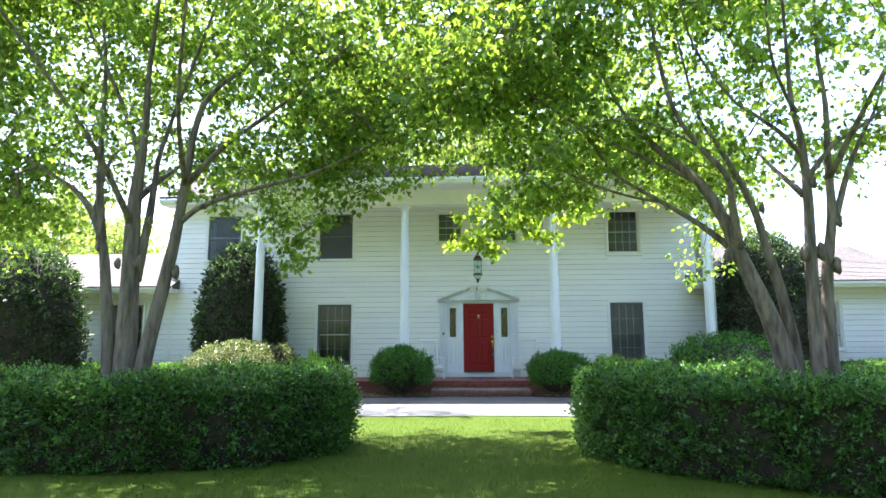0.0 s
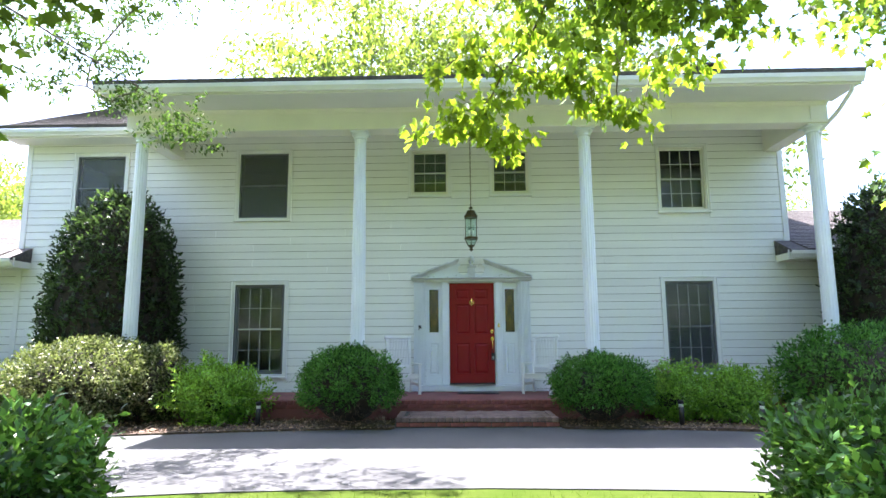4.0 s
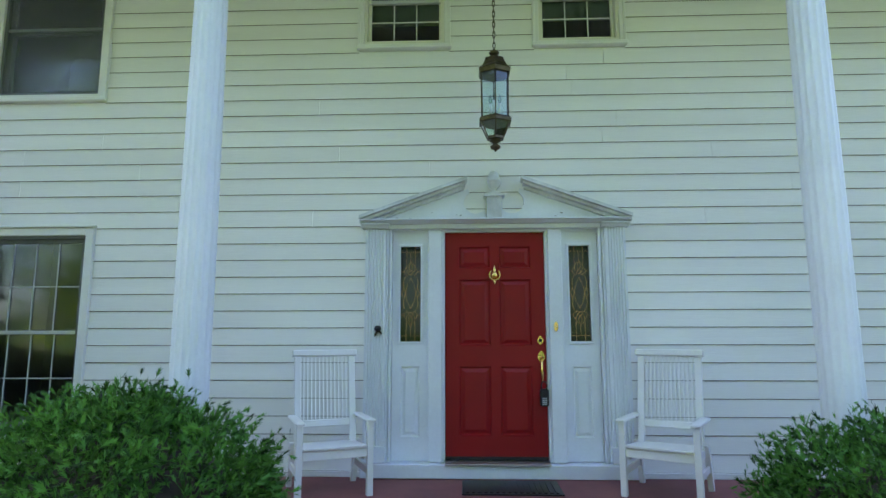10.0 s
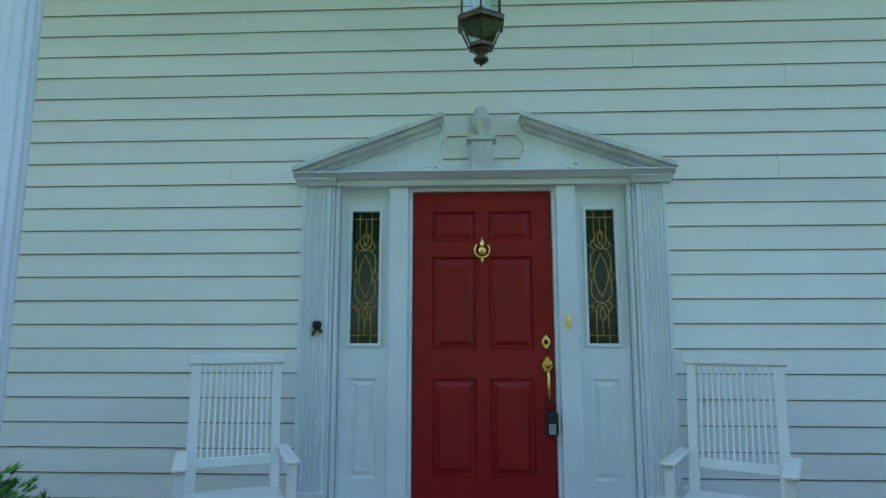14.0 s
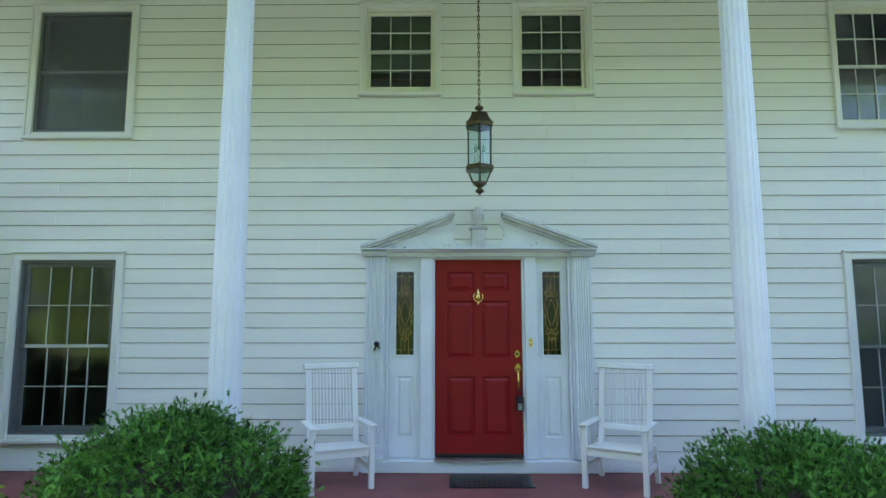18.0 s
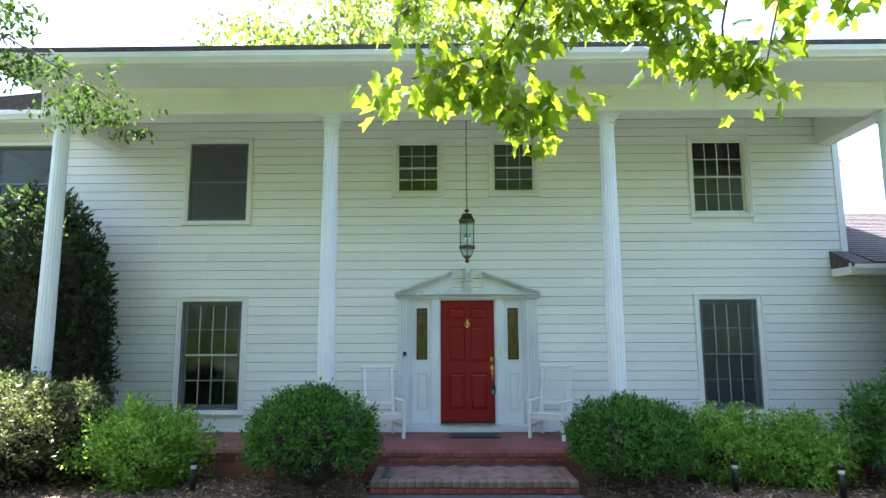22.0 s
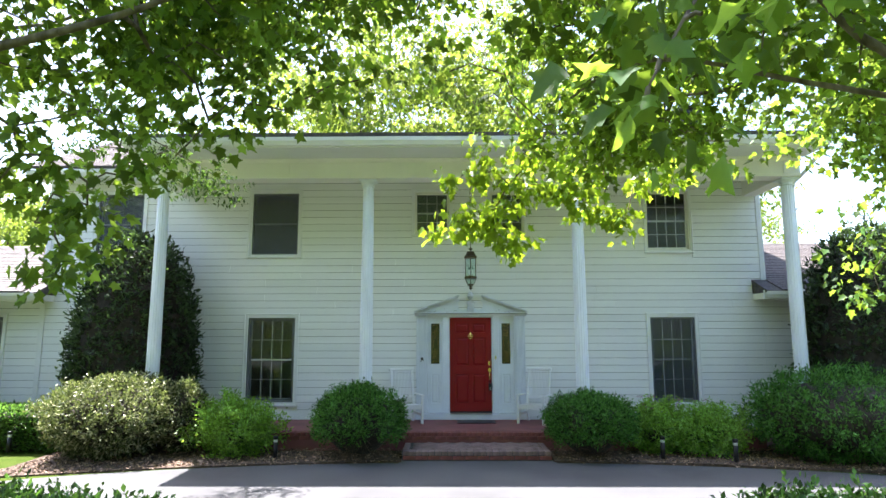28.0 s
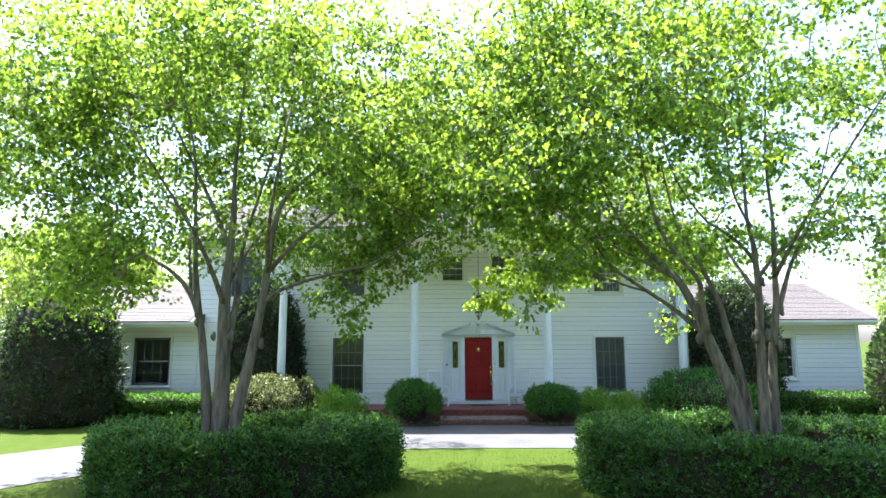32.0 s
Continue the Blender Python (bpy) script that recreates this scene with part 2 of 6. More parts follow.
def tube(bm, pts, radii, n=8, cap=True):
    pts = [Vector(p) for p in pts]
    rings = []
    side = None
    for i, p in enumerate(pts):
        d = (pts[min(i + 1, len(pts) - 1)] - pts[max(i - 1, 0)])
        d = d.normalized() if d.length > 1e-9 else Vector((0, 0, 1))
        if side is None:
            side = d.orthogonal().normalized()
        side = (side - d * side.dot(d)).normalized()
        up = d.cross(side)
        rings.append([bm.verts.new(p + (side * math.cos(a) + up * math.sin(a)) * radii[i]) for a in (2 * math.pi * k / n for k in range(n))])
    for a, b in zip(rings, rings[1:]):
        for k in range(n):
            f = bm.faces.new((a[k], a[(k + 1) % n], b[(k + 1) % n], b[k]))
            f.smooth = True
    if cap:
        bm.faces.new(rings[0][::-1])
        bm.faces.new(rings[-1])
    return bm


def lathe(bm, prof, n=24, smooth=True, cx=0.0, cy=0.0):
    rings = [[bm.verts.new((cx + r * math.cos(2 * math.pi * k / n), cy + r * math.sin(2 * math.pi * k / n), z)) for k in range(n)] for r, z in prof]
    for a, b in zip(rings, rings[1:]):
        for k in range(n):
            f = bm.faces.new((a[k], a[(k + 1) % n], b[(k + 1) % n], b[k]))
            f.smooth = smooth
    bm.faces.new(rings[0][::-1])
    bm.faces.new(rings[-1])
    return bm


def part(name, bm, mat, parent=None, label=""):
    me = bpy.data.meshes.new(name)
    bmesh.ops.recalc_face_normals(bm, faces=bm.faces)
    bm.to_mesh(me)
    bm.free()
    me.materials.append(mat)
    ob = new(name, me)
    if parent:
        ob.parent = parent
    if label:
        ob["label"] = label
    return ob


def thing(name, loc=(0, 0, 0), label="", category="", group="", kind="", rz=0.0):
    ob = new(name)
    ob.empty_display_size = 0.1
    ob.matrix_world = pose(*loc, 0, 0, rz)
    return tagged(ob, label, category, group, kind)


def B():
    return bmesh.new()


def bx(*a, bevel=0.0):
    return box(bmesh.new(), *a, bevel=bevel)


# leaf outlines: x across, y along
def fan(points):
    return np.array(points, float)


LEAF_MAPLE = fan([(0, 0), (.37, .05), (.29, .31), (.56, .62), (.24, .64), (0, 1.10), (-.24, .64), (-.56, .62), (-.29, .31), (-.37, .05)])
LEAF_FEATHER = fan([(0, 0), (.025, .28), (.21, .60), (.05, .46), (.16, .86), (.035, .70), (0, 1.0), (-.035, .70), (-.16, .86), (-.05, .46), (-.21, .60), (-.025, .28)])
LEAF_OVAL = fan([(0, 0), (.22, .3), (.2, .65), (0, 1.0), (-.2, .65), (-.22, .3)])
LEAF_SMALL = fan([(0, 0), (.27, .5), (0, 1.0), (-.27, .5)])
LEAF_SPRAY = fan([(0, 0), (.28, .40), (.08, .46), (.18, .78), (0, 1.0), (-.18, .78), (-.08, .46), (-.28, .40)])


TWIG_LINE = fan([(0, 0), (.02, .3), (.012, .7), (0, 1.0), (-.012, .7), (-.02, .3)])


def leaves(name, centers, dirs, sizes, mat, parent=None, outline=LEAF_OVAL, seed=0, fold=0.25, label="", kind="", droop=0.0, face_up=0.0):
    """One mesh of many small leaves: each an outline with a fold and a droop, standing at its centre along its direction."""
    rng = np.random.default_rng(seed)
    n, k = len(centers), len(outline)
    d = dirs / (np.linalg.norm(dirs, axis=1, keepdims=True) + 1e-9)
    r = rng.normal(size=(n, 3)) + np.array([0, 0, face_up])
    s = np.cross(d, r)
    s /= np.linalg.norm(s, axis=1, keepdims=True) + 1e-9
    nrm = np.cross(s, d)
    u, v = outline[:, 0], outline[:, 1]
    lift = np.abs(u) * fold - droop * v * v
    w = rng.uniform(0.8, 1.15, (n, 1, 1))
    P = centers[:, None, :] + sizes[:, None, None] * (u[None, :, None] * w * s[:, None, :] + v[None, :, None] * d[:, None, :] + lift[None, :, None] * nrm[:, None, :])
    verts = P.reshape(-1, 3)
    me = bpy.data.meshes.new(name)
    mid = k // 2
    # two halves folded along the midrib
    right = list(range(0, mid + 1))
    left = [0] + list(range(mid, k))
    loops, starts, totals = [], [], []
    base = (np.arange(n) * k)[:, None]
    fa = base + np.array(right)[None, :]
    fb = base + np.array(left)[None, :]
    both = np.concatenate([fa, fb], axis=1).ravel()
    la, lb = len(right), len(left)
    st = (np.arange(n) * (la + lb))[:, None] + np.array([0, la])[None, :]
    me.vertices.add(len(verts))
    me.vertices.foreach_set("co", verts.ravel().astype(np.float32))
    me.loops.add(len(both))
    me.loops.foreach_set("vertex_index", both.astype(np.int32))
    me.polygons.add(2 * n)
    me.polygons.foreach_set("loop_start", st.ravel().astype(np.int32))
    me.update(calc_edges=True)
    me.validate()
    me.materials.append(mat)
    ob = new(name, me)
    if parent:
        ob.parent = parent
    return tagged(ob, label, kind=kind)


def lumpy(p, seed, freq, amp):
    """Smooth uneven factor for a direction, from a few summed waves."""
    rng = np.random.default_rng(seed)
    out = np.zeros(len(p))
    for i in range(7):
        k = rng.normal(size=3) * freq * (1 + 0.35 * i)
        out += np.sin(p @ k + rng.uniform(0, 6.28)) / (1 + 0.5 * i)
    return 1 + amp * out / 2.2


def core_mesh(name, r, parent, seed, amp=0.08, flat=0.0, mat=None, squash=1.0):
    bm = bmesh.new()
    bmesh.ops.create_icosphere(bm, subdivisions=3, radius=1.0)
    co = np.array([v.co[:] for v in bm.verts])
    f = lumpy(co, seed, 3.0, amp)
    for v, c, g in zip(bm.verts, co, f):
        z = c[2] * g
        k = 1 - 0.35 * min(max(-c[2] - 0.15, 0), 1)
        v.co = (c[0] * g * r[0] * k, c[1] * g * r[1] * k, max(z, -0.92) * r[2] + r[2])
    for f_ in bm.faces:
        f_.smooth = True
    return part(name, bm, mat or SHADE_CORE, parent)


def shrub(name, x, y, z, r, count, size, mat, outline, label, category="shrub", group="", seed=1, amp=0.08, up=0.5, egg=0.0, loose=0.08, core=0.86, rz=0.0, square=2.0, dome=False, wild=0.45, foot=0.30, knot=1, knot_r=0.05, bare=0.0):
    """A bush: solid near-black core, for the twigs and shade inside, and a skin of many leaves over an uneven, rounded
    form. r: half sizes; it stands on z.
    """
    t = thing(name, (x, y, z), label, category, group, rz=rz)
    rng = np.random.default_rng(seed)
    count //= knot
    d = rng.normal(size=(count, 3))
    d /= np.linalg.norm(d, axis=1, keepdims=True)
    d[:, 2] = np.where(d[:, 2] < -0.93, -d[:, 2], d[:, 2])
    if square > 2:
        d /= (np.abs(d) ** square).sum(1, keepdims=True) ** (1 / square)
    f = lumpy(d, seed, 3.0, amp) * (1 + 0.6 * amp * np.sin(9 * d[:, 0] + 7 * d[:, 2] + seed)) * rng.uniform(1 - 2 * loose, 1 + loose, count)
    taper = 1 - egg * np.clip(d[:, 2], 0, 1) ** 1.5
    taper = taper * (1 - foot * np.clip(-d[:, 2] - 0.15, 0, 1))
    P = np.stack([d[:, 0] * r[0] * f * taper, d[:, 1] * r[1] * f * taper, np.clip(d[:, 2] * f, -0.97, 9) * r[2] + r[2]], 1)
    if dome:
        hh = rng.uniform(0.0, 1.0, count) ** 0.9
        top = rng.uniform(0, 1, count) < 0.10
        ang = rng.uniform(0, 2 * math.pi, count)
        rad_ = (1 - hh ** 3.8) ** 0.5 * (0.90 + 0.10 * np.clip(hh * 4, 0, 1))
        d = np.stack([np.cos(ang), np.sin(ang), hh], 1)
        f = lumpy(d, seed, 2.4, amp) * rng.uniform(1 - 2 * loose, 1 + loose, count)
        rad_ = np.where(top, rad_ * rng.uniform(0, 1, count) ** 0.5, rad_)
        P = np.stack([np.cos(ang) * rad_ * r[0] * f, np.sin(ang) * rad_ * r[1] * f, np.clip(hh * 2 * r[2] * (1 + 0.4 * (f - 1)), 0.01, 99)], 1)
        d = np.stack([np.cos(ang) * rad_, np.sin(ang) * rad_, np.clip(hh * 2.2 - 1.2, 0, 1)], 1)
    out = d / np.array(r)
    out /= np.linalg.norm(out, axis=1, keepdims=True)
    way = out + np.array([0, 0, up]) + rng.normal(size=(count, 3)) * wild
    if bare:
        # the foot has lost its green: dry brown twigs show
        h_ = P[:, 2] / (2 * r[2]) + 0.05 * np.sin(7 * np.arctan2(P[:, 1], P[:, 0]) + seed)
        dry = h_ < bare * rng.uniform(0.75, 1.2, count)
        k = int(dry.sum())
        leaves("dry_growth", P[dry] * np.array([0.96, 0.96, 1]), way[dry] + rng.normal(size=(k, 3)) * 0.6, rng.uniform(0.10, 0.2, k), DRYTWIG, t, TWIG_LINE, seed + 1, 0.1, "dry brown bare twigs at the foot", "stuff")
        P, way = P[~dry], way[~dry]
        count = len(P)
    if knot > 1:
        P, way = np.repeat(P, knot, 0), np.repeat(way, knot, 0)
        count = len(P)
        way = way / np.linalg.norm(way, axis=1, keepdims=True)
        P = P + way * rng.uniform(-1.2, 0.9, (count, 1)) * knot_r + rng.normal(size=(count, 3)) * knot_r * 0.45
        P[:, 2] = np.clip(P[:, 2], 0.01, 99)
        way = way * 0.8 + rng.normal(size=(count, 3)) * 0.65
    leaves("foliage", P, way, rng.uniform(0.7, 1.3, count) * size, mat, t, outline, seed)
    if dome:
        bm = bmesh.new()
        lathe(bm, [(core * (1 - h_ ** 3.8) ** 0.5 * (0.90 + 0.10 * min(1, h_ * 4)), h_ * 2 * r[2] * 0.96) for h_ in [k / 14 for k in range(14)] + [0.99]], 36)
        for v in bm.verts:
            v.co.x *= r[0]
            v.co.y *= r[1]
        part("inner_growth", bm, SHADE_CORE, t)
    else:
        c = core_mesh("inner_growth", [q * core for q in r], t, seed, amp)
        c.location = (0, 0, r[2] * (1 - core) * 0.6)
    return t


def grow(stems, attract, seed, twig=0.006, expo=2.3, step=0.5):
    """Branches: stems are given as lists of (point, radius); each attractor is joined to the nearest limb by a bent twig."""
    rng = np.random.default_rng(seed)
    nodes, parent_of, fixed = [], [], {}
    for st in stems:
        prev = -1
        for p, r in st:
            nodes.append(np.array(p, float))
            parent_of.append(prev)
            fixed[len(nodes) - 1] = r
            prev = len(nodes) - 1
    first = len(nodes)
    starts = [i for i in range(first) if nodes[i][2] > 2.0]
    order = np.argsort([min(np.linalg.norm(a - nodes[i]) for i in starts) for a in attract])
    arr = np.array(nodes)
    ok = arr[:, 2] > 2.0
    for oi in order:
        a = attract[oi]
        dist = np.linalg.norm(arr - a, axis=1) + np.where(ok, 0, 50) + np.clip(arr[:, 2] - a[2], 0, None) * 0.8
        j = int(np.argmin(dist))
        p0 = arr[j]
        L = np.linalg.norm(a - p0)
        k = max(2, int(L / step) + 1)
        prev = j
        side = rng.normal(size=3) * 0.12 * L
        for s in range(1, k + 1):
            u = s / k
            q = p0 + (a - p0) * u + side * math.sin(math.pi * u) + np.array([0, 0, 0.12 * L * math.sin(math.pi * u)])
            nodes.append(q)
            parent_of.append(prev)
            prev = len(nodes) - 1
        arr = np.array(nodes)
        ok = np.append(ok, np.ones(len(nodes) - len(ok), bool))
    load = np.zeros(len(nodes))
    kids = np.zeros(len(nodes), int)
    for i in range(len(nodes) - 1, -1, -1):
        if kids[i] == 0:
            load[i] = 1
        if parent_of[i] >= 0:
            load[parent_of[i]] += load[i]
            kids[parent_of[i]] += 1
    rad = np.array([twig * load[i] ** (1 / expo) for i in range(len(nodes))])
    return arr, parent_of, rad, fixed, first


def limbs_mesh(bm, arr, parent_of, rad, first, n=5):
    heads = {}
    for i in range(first, len(arr)):
        heads.setdefault(parent_of[i], []).append(i)
    # runs of nodes become tubes
    done = set()
    for i in range(first, len(arr)):
        if i in done:
            continue
        p = parent_of[i]
        run, rr = [arr[p], arr[i]], [rad[i] * 1.05, rad[i]]
        done.add(i)
        c = i
        while True:
            nx = [k for k in heads.get(c, []) if k == c + 1]
            if not nx:
                break
            c = nx[0]
            done.add(c)
            run.append(arr[c])
            rr.append(rad[c])
        tube(bm, run, rr, n, cap=False)


def crown_points(rng, n, centre, r, low=-0.95, shell=0.45):
    d = rng.normal(size=(n * 3, 3))
    d /= np.linalg.norm(d, axis=1, keepdims=True)
    q = d * (rng.uniform(0, 1, (n * 3, 1)) ** shell)
    q = q[q[:, 2] > low][:n]
    return q * np.array(r) + np.array(centre)


def tree(name, x, y, z, stems, clusters, per, spread, size, leaf_mat, label, seed, outline=LEAF_MAPLE, group="", twig=0.006, step=0.5, nside=8, knot=9, knot_r=0.075, face_up=0.7, scars=()):
    t = thing(name, (x, y, z), label, "tree", group)
    bm = bmesh.new()
    for st in stems:
        tube(bm, [p for p, r in st], [r for p, r in st], nside)
    for px, py, pz, pr in scars:
        vs = bmesh.ops.create_icosphere(bm, subdivisions=2, radius=1.0)["verts"]
        for v in vs:
            k = 0.66 * pr * (1 + 0.22 * math.sin(5 * v.co.x + 7 * v.co.z) + 0.12 * math.sin(11 * v.co.y))
            v.co = Vector((px - x + v.co.x * k, py - y + v.co.y * k, pz + 0.06 + v.co.z * k * 1.9))
        for f_ in {f_ for v in vs for f_ in v.link_faces}:
            f_.smooth = True
    part("trunk", bm, BARK, t)
    arr, par, rad, fixed, first = grow(stems, clusters, seed, twig, step=step)
    bm = bmesh.new()
    limbs_mesh(bm, arr, par, rad, first)
    part("branching", bm, BARK, t)["kind"] = "stuff"
    rng = np.random.default_rng(seed + 5)
    # leaves sit in small hanging tufts along the twigs of each clump
    per = np.broadcast_to(per, len(clusters))
    tufts = per // knot
    tc = np.repeat(clusters, tufts, axis=0)
    tc = tc + rng.normal(size=tc.shape) * np.array([1, 1, 0.6]) * np.repeat(np.broadcast_to(spread, len(clusters)), tufts)[:, None]
    c = np.repeat(tc, knot, axis=0)
    n = len(c)
    off = rng.normal(size=(n, 3)) * np.array([1, 1, 0.8]) * knot_r
    flat = off * np.array([1, 1, 0]) / (knot_r + 1e-6)
    dirs = rng.normal(size=(n, 3)) * 0.3 + np.array([0, 0, -0.65]) + flat * 0.55
    leaves("crown", c + off, dirs, rng.uniform(0.6, 1.25, n) * size, leaf_mat, t, outline, seed, 0.22, droop=0.15, face_up=face_up)
    return t

# ---- ground and drive ----
GZ = -0.01


def drive_line(s):
    """Centre line of the horseshoe drive on one side, s = -1 or 1."""
    return [(0, -4.5), (3 * s, -4.7), (6 * s, -5.5), (8.4 * s, -7.2), (10.4 * s, -9.8), (11.8 * s, -13.5), (12.6 * s, -19), (12.8 * s, -28), (12.8 * s, -60)]


def smooth_line(pts, n=8):
    out = []
    P = [Vector((p[0], p[1], 0)) for p in pts]
    for i in range(len(P) - 1):
        a, b, c, d = P[max(i - 1, 0)], P[i], P[i + 1], P[min(i + 2, len(P) - 1)]
        for k in range(n):
            t = k / n
            out.append(0.5 * ((2 * b) + (c - a) * t + (2 * a - 5 * b + 4 * c - d) * t * t + (3 * b - a - 3 * c + d) * t ** 3))
    return out + [P[-1]]


bm = B()
S = 400
g = [bm.verts.new(p) for p in ((-S, -S, GZ - 0.012), (S, -S, GZ - 0.012), (S, S, GZ - 0.012), (-S, S, GZ - 0.012))]
bm.faces.new(g)
ground = tagged(part("ground", bm, LAWN), "green mown lawn reaching away on all sides", "lawn", kind="structure")

bm = B()
left, right = smooth_line(drive_line(-1)), smooth_line(drive_line(1))
line = left[::-1] + right[1:]
va, vb = [], []
for i, p in enumerate(line):
    d = (line[min(i + 1, len(line) - 1)] - line[max(i - 1, 0)]).normalized()
    nrm = Vector((-d.y, d.x, 0))
    va.append(bm.verts.new((p.x + nrm.x * 1.75, p.y + nrm.y * 1.75, GZ)))
    vb.append(bm.verts.new((p.x - nrm.x * 1.75, p.y - nrm.y * 1.75, GZ)))
for i in range(len(line) - 1):
    bm.faces.new((vb[i], vb[i + 1], va[i + 1], va[i]))
r = bmesh.ops.extrude_face_region(bm, geom=list(bm.faces))
bmesh.ops.translate(bm, verts=[v for v in r["geom"] if isinstance(v, bmesh.types.BMVert)], vec=(0, 0, -0.06))
drive = tagged(part("road", bm, ASPHALT), "dark grey asphalt driveway curving past the front steps", "driveway", kind="structure")


part("apron", bx(-1.30, 1.30, -2.95, -2.60, -0.06, GZ - 0.0015), ASPHALT, drive)


def bed_outline(s):
    x0 = 1.27 * s
    return [(x0, -1.9), (x0, -2.72), (2.2 * s, -2.78), (3.6 * s, -2.95), (5.4 * s, -3.3), (7.0 * s, -3.75), (8.2 * s, -3.9), (9.0 * s, -3.2), (9.1 * s, -1.5), (9.1 * s, 0.0), (5.35 * s, 0.0), (5.35 * s, -1.9)]


def planting_bed(s):
    bm = B()
    pts = bed_outline(s)
    if s < 0:
        pts = [(max(x, -7.45 + 0.25 * math.sin(2 * y)), y) for x, y in pts]
    if s < 0:
        pts = pts[::-1]
    top = [bm.verts.new((x, y, GZ + 0.022 + 0.01 * math.sin(3 * x + 5 * y))) for x, y in pts]
    low = [bm.verts.new((x, y, GZ - 0.05)) for x, y in pts]
    bm.faces.new(top)
    for i in range(len(pts)):
        j = (i + 1) % len(pts)
        bm.faces.new((top[i], low[i], low[j], top[j]))
    bed = tagged(part("planting_bed", bm, MULCH), "brown bark mulch bed along the front of the house", "flower bed", kind="structure")
    rng = np.random.default_rng(40 + s)
    n = 9000
    x = s * rng.uniform(1.3, 8.6, n)
    y = rng.uniform(-3.8, -1.6, n)
    front = np.interp(np.abs(x), [1.2, 2.2, 3.6, 5.4, 7.0, 8.2, 9], [-2.68, -2.74, -2.9, -3.25, -3.7, -3.85, -3.2])
    keep = (y > front - rng.exponential(0.07, n)) & (x > -7.4)
    x, y = x[keep], y[keep]
    c = np.stack([x, y, np.full(len(x), GZ + 0.030)], 1)
    d = np.stack([rng.normal(size=len(x)), rng.normal(size=len(x)), rng.normal(size=len(x)) * 0.25], 1)
    leaves("bark_chips", c, d, rng.uniform(0.02, 0.06, len(x)), CHIP, bed, LEAF_OVAL, 3, 0.3, kind="stuff", label="loose bark chips and dry leaves")


CHIP = material("bark_chip", (0.30, 0.205, 0.14), 0.9, var=0.25, scale=10, bump=0.2, per_island=0.8)
planting_bed(-1)
planting_bed(1)

# ---- house walls ----
XL, XR = -9.40, 6.40
FLOOR = 0.295
TOP = 5.75
EXPO = 0.1541
# openings on the front wall: x0, x1, z0, z1
WIN = {
    "lower_left": (-4.83, -3.81, 0.645, 2.435), "lower_right": (3.86, 4.82, 0.645, 2.435),
    "upper_left": (-4.83, -3.81, 3.825, 5.20), "upper_right": (3.88, 4.82, 3.89, 5.22),
    "small_left": (-1.23, -0.46, 4.28, 5.22), "small_right": (0.44, 1.20, 4.28, 5.22),
    "far_left": (-8.30, -7.28, 3.825, 5.19),
}
DOOR_HOLE = (-1.0, 0.98, 0.30, 2.50)
WING_WIN = {"left_wing": (-11.42, -10.2, 0.92, 2.47), "right_wing": (9.5, 10.42, 1.08, 2.43)}


def wall_with_holes(name, x0, x1, z0, z1, holes, y0, y1, mat, label):
    """A wall slab cut by rectangular openings that go right through."""
    xs = sorted({x0, x1, *[h[i] for h in holes for i in (0, 1)]})
    zs = sorted({z0, z1, *[h[i] for h in holes for i in (2, 3)]})
    bm = B()
    for i in range(len(xs) - 1):
        runs = []
        for j in range(len(zs) - 1):
            cx, cz = (xs[i] + xs[i + 1]) / 2, (zs[j] + zs[j + 1]) / 2
            if any(h[0] < cx < h[1] and h[2] < cz < h[3] for h in holes):
                continue
            if runs and abs(runs[-1][1] - zs[j]) < 1e-6:
                runs[-1][1] = zs[j + 1]
            else:
                runs.append([zs[j], zs[j + 1]])
        for a, b in runs:
            box(bm, xs[i], xs[i + 1], y0, y1, a, b)
    return tagged(part(name, bm, mat), label, "wall", kind="structure")


HOLES = list(WIN.values()) + [DOOR_HOLE]
wall_front = wall_with_holes("wall_front", XL, XR, 0.0, TOP, HOLES, 0.02, 0.16, SIDING, "white painted front wall of lapped wooden clapboards")
wall_left_wing = wall_with_holes("wall_left_wing", -15.2, XL, 0.0, 2.86, [WING_WIN["left_wing"]], 0.02, 0.16, SIDING, "white clapboard wall of the low side wing")
wall_right_wing = wall_with_holes("wall_right_wing", XR, 12.60, 0.0, 2.86, [WING_WIN["right_wing"]], 0.02, 0.16, SIDING, "white clapboard wall of the low garage wing")


def side_wall(name, x, y0, y1, top, peak=None, label="white clapboard side wall"):
    pts = [(y0, 0), (y1, 0), (y1, top)] + ([((y0 + y1) / 2, peak)] if peak else []) + [(y0, top)]
    bm = prism(B(), pts, x, x + 0.14, "x")
    return tagged(part(name, bm, SIDING), label, "wall", kind="structure")


side_wall("wall_east", XR - 0.14, 0.16, 7.4, TOP, 7.6)
side_wall("wall_west", XL, 0.16, 7.4, TOP, 7.6)
side_wall("wall_left_wing_end", -15.2, 0.16, 6.4, 2.86, 4.3)
side_wall("wall_right_wing_end", 12.46, 0.16, 6.4, 2.86, 4.3)
tagged(part("wall_back", bx(XL + 0.14, XR - 0.14, 7.26, 7.4, 0, TOP), SIDING), "plain white back wall of the house", "wall", kind="structure")
tagged(part("wall_back_left_wing", bx(-15.06, XL, 6.26, 6.4, 0, 2.86), SIDING), "plain white back wall of the wing", "wall", kind="structure")
tagged(part("wall_back_right_wing", bx(XR, 12.46, 6.26, 6.4, 0, 2.86), SIDING), "plain white back wall of the wing", "wall", kind="structure")
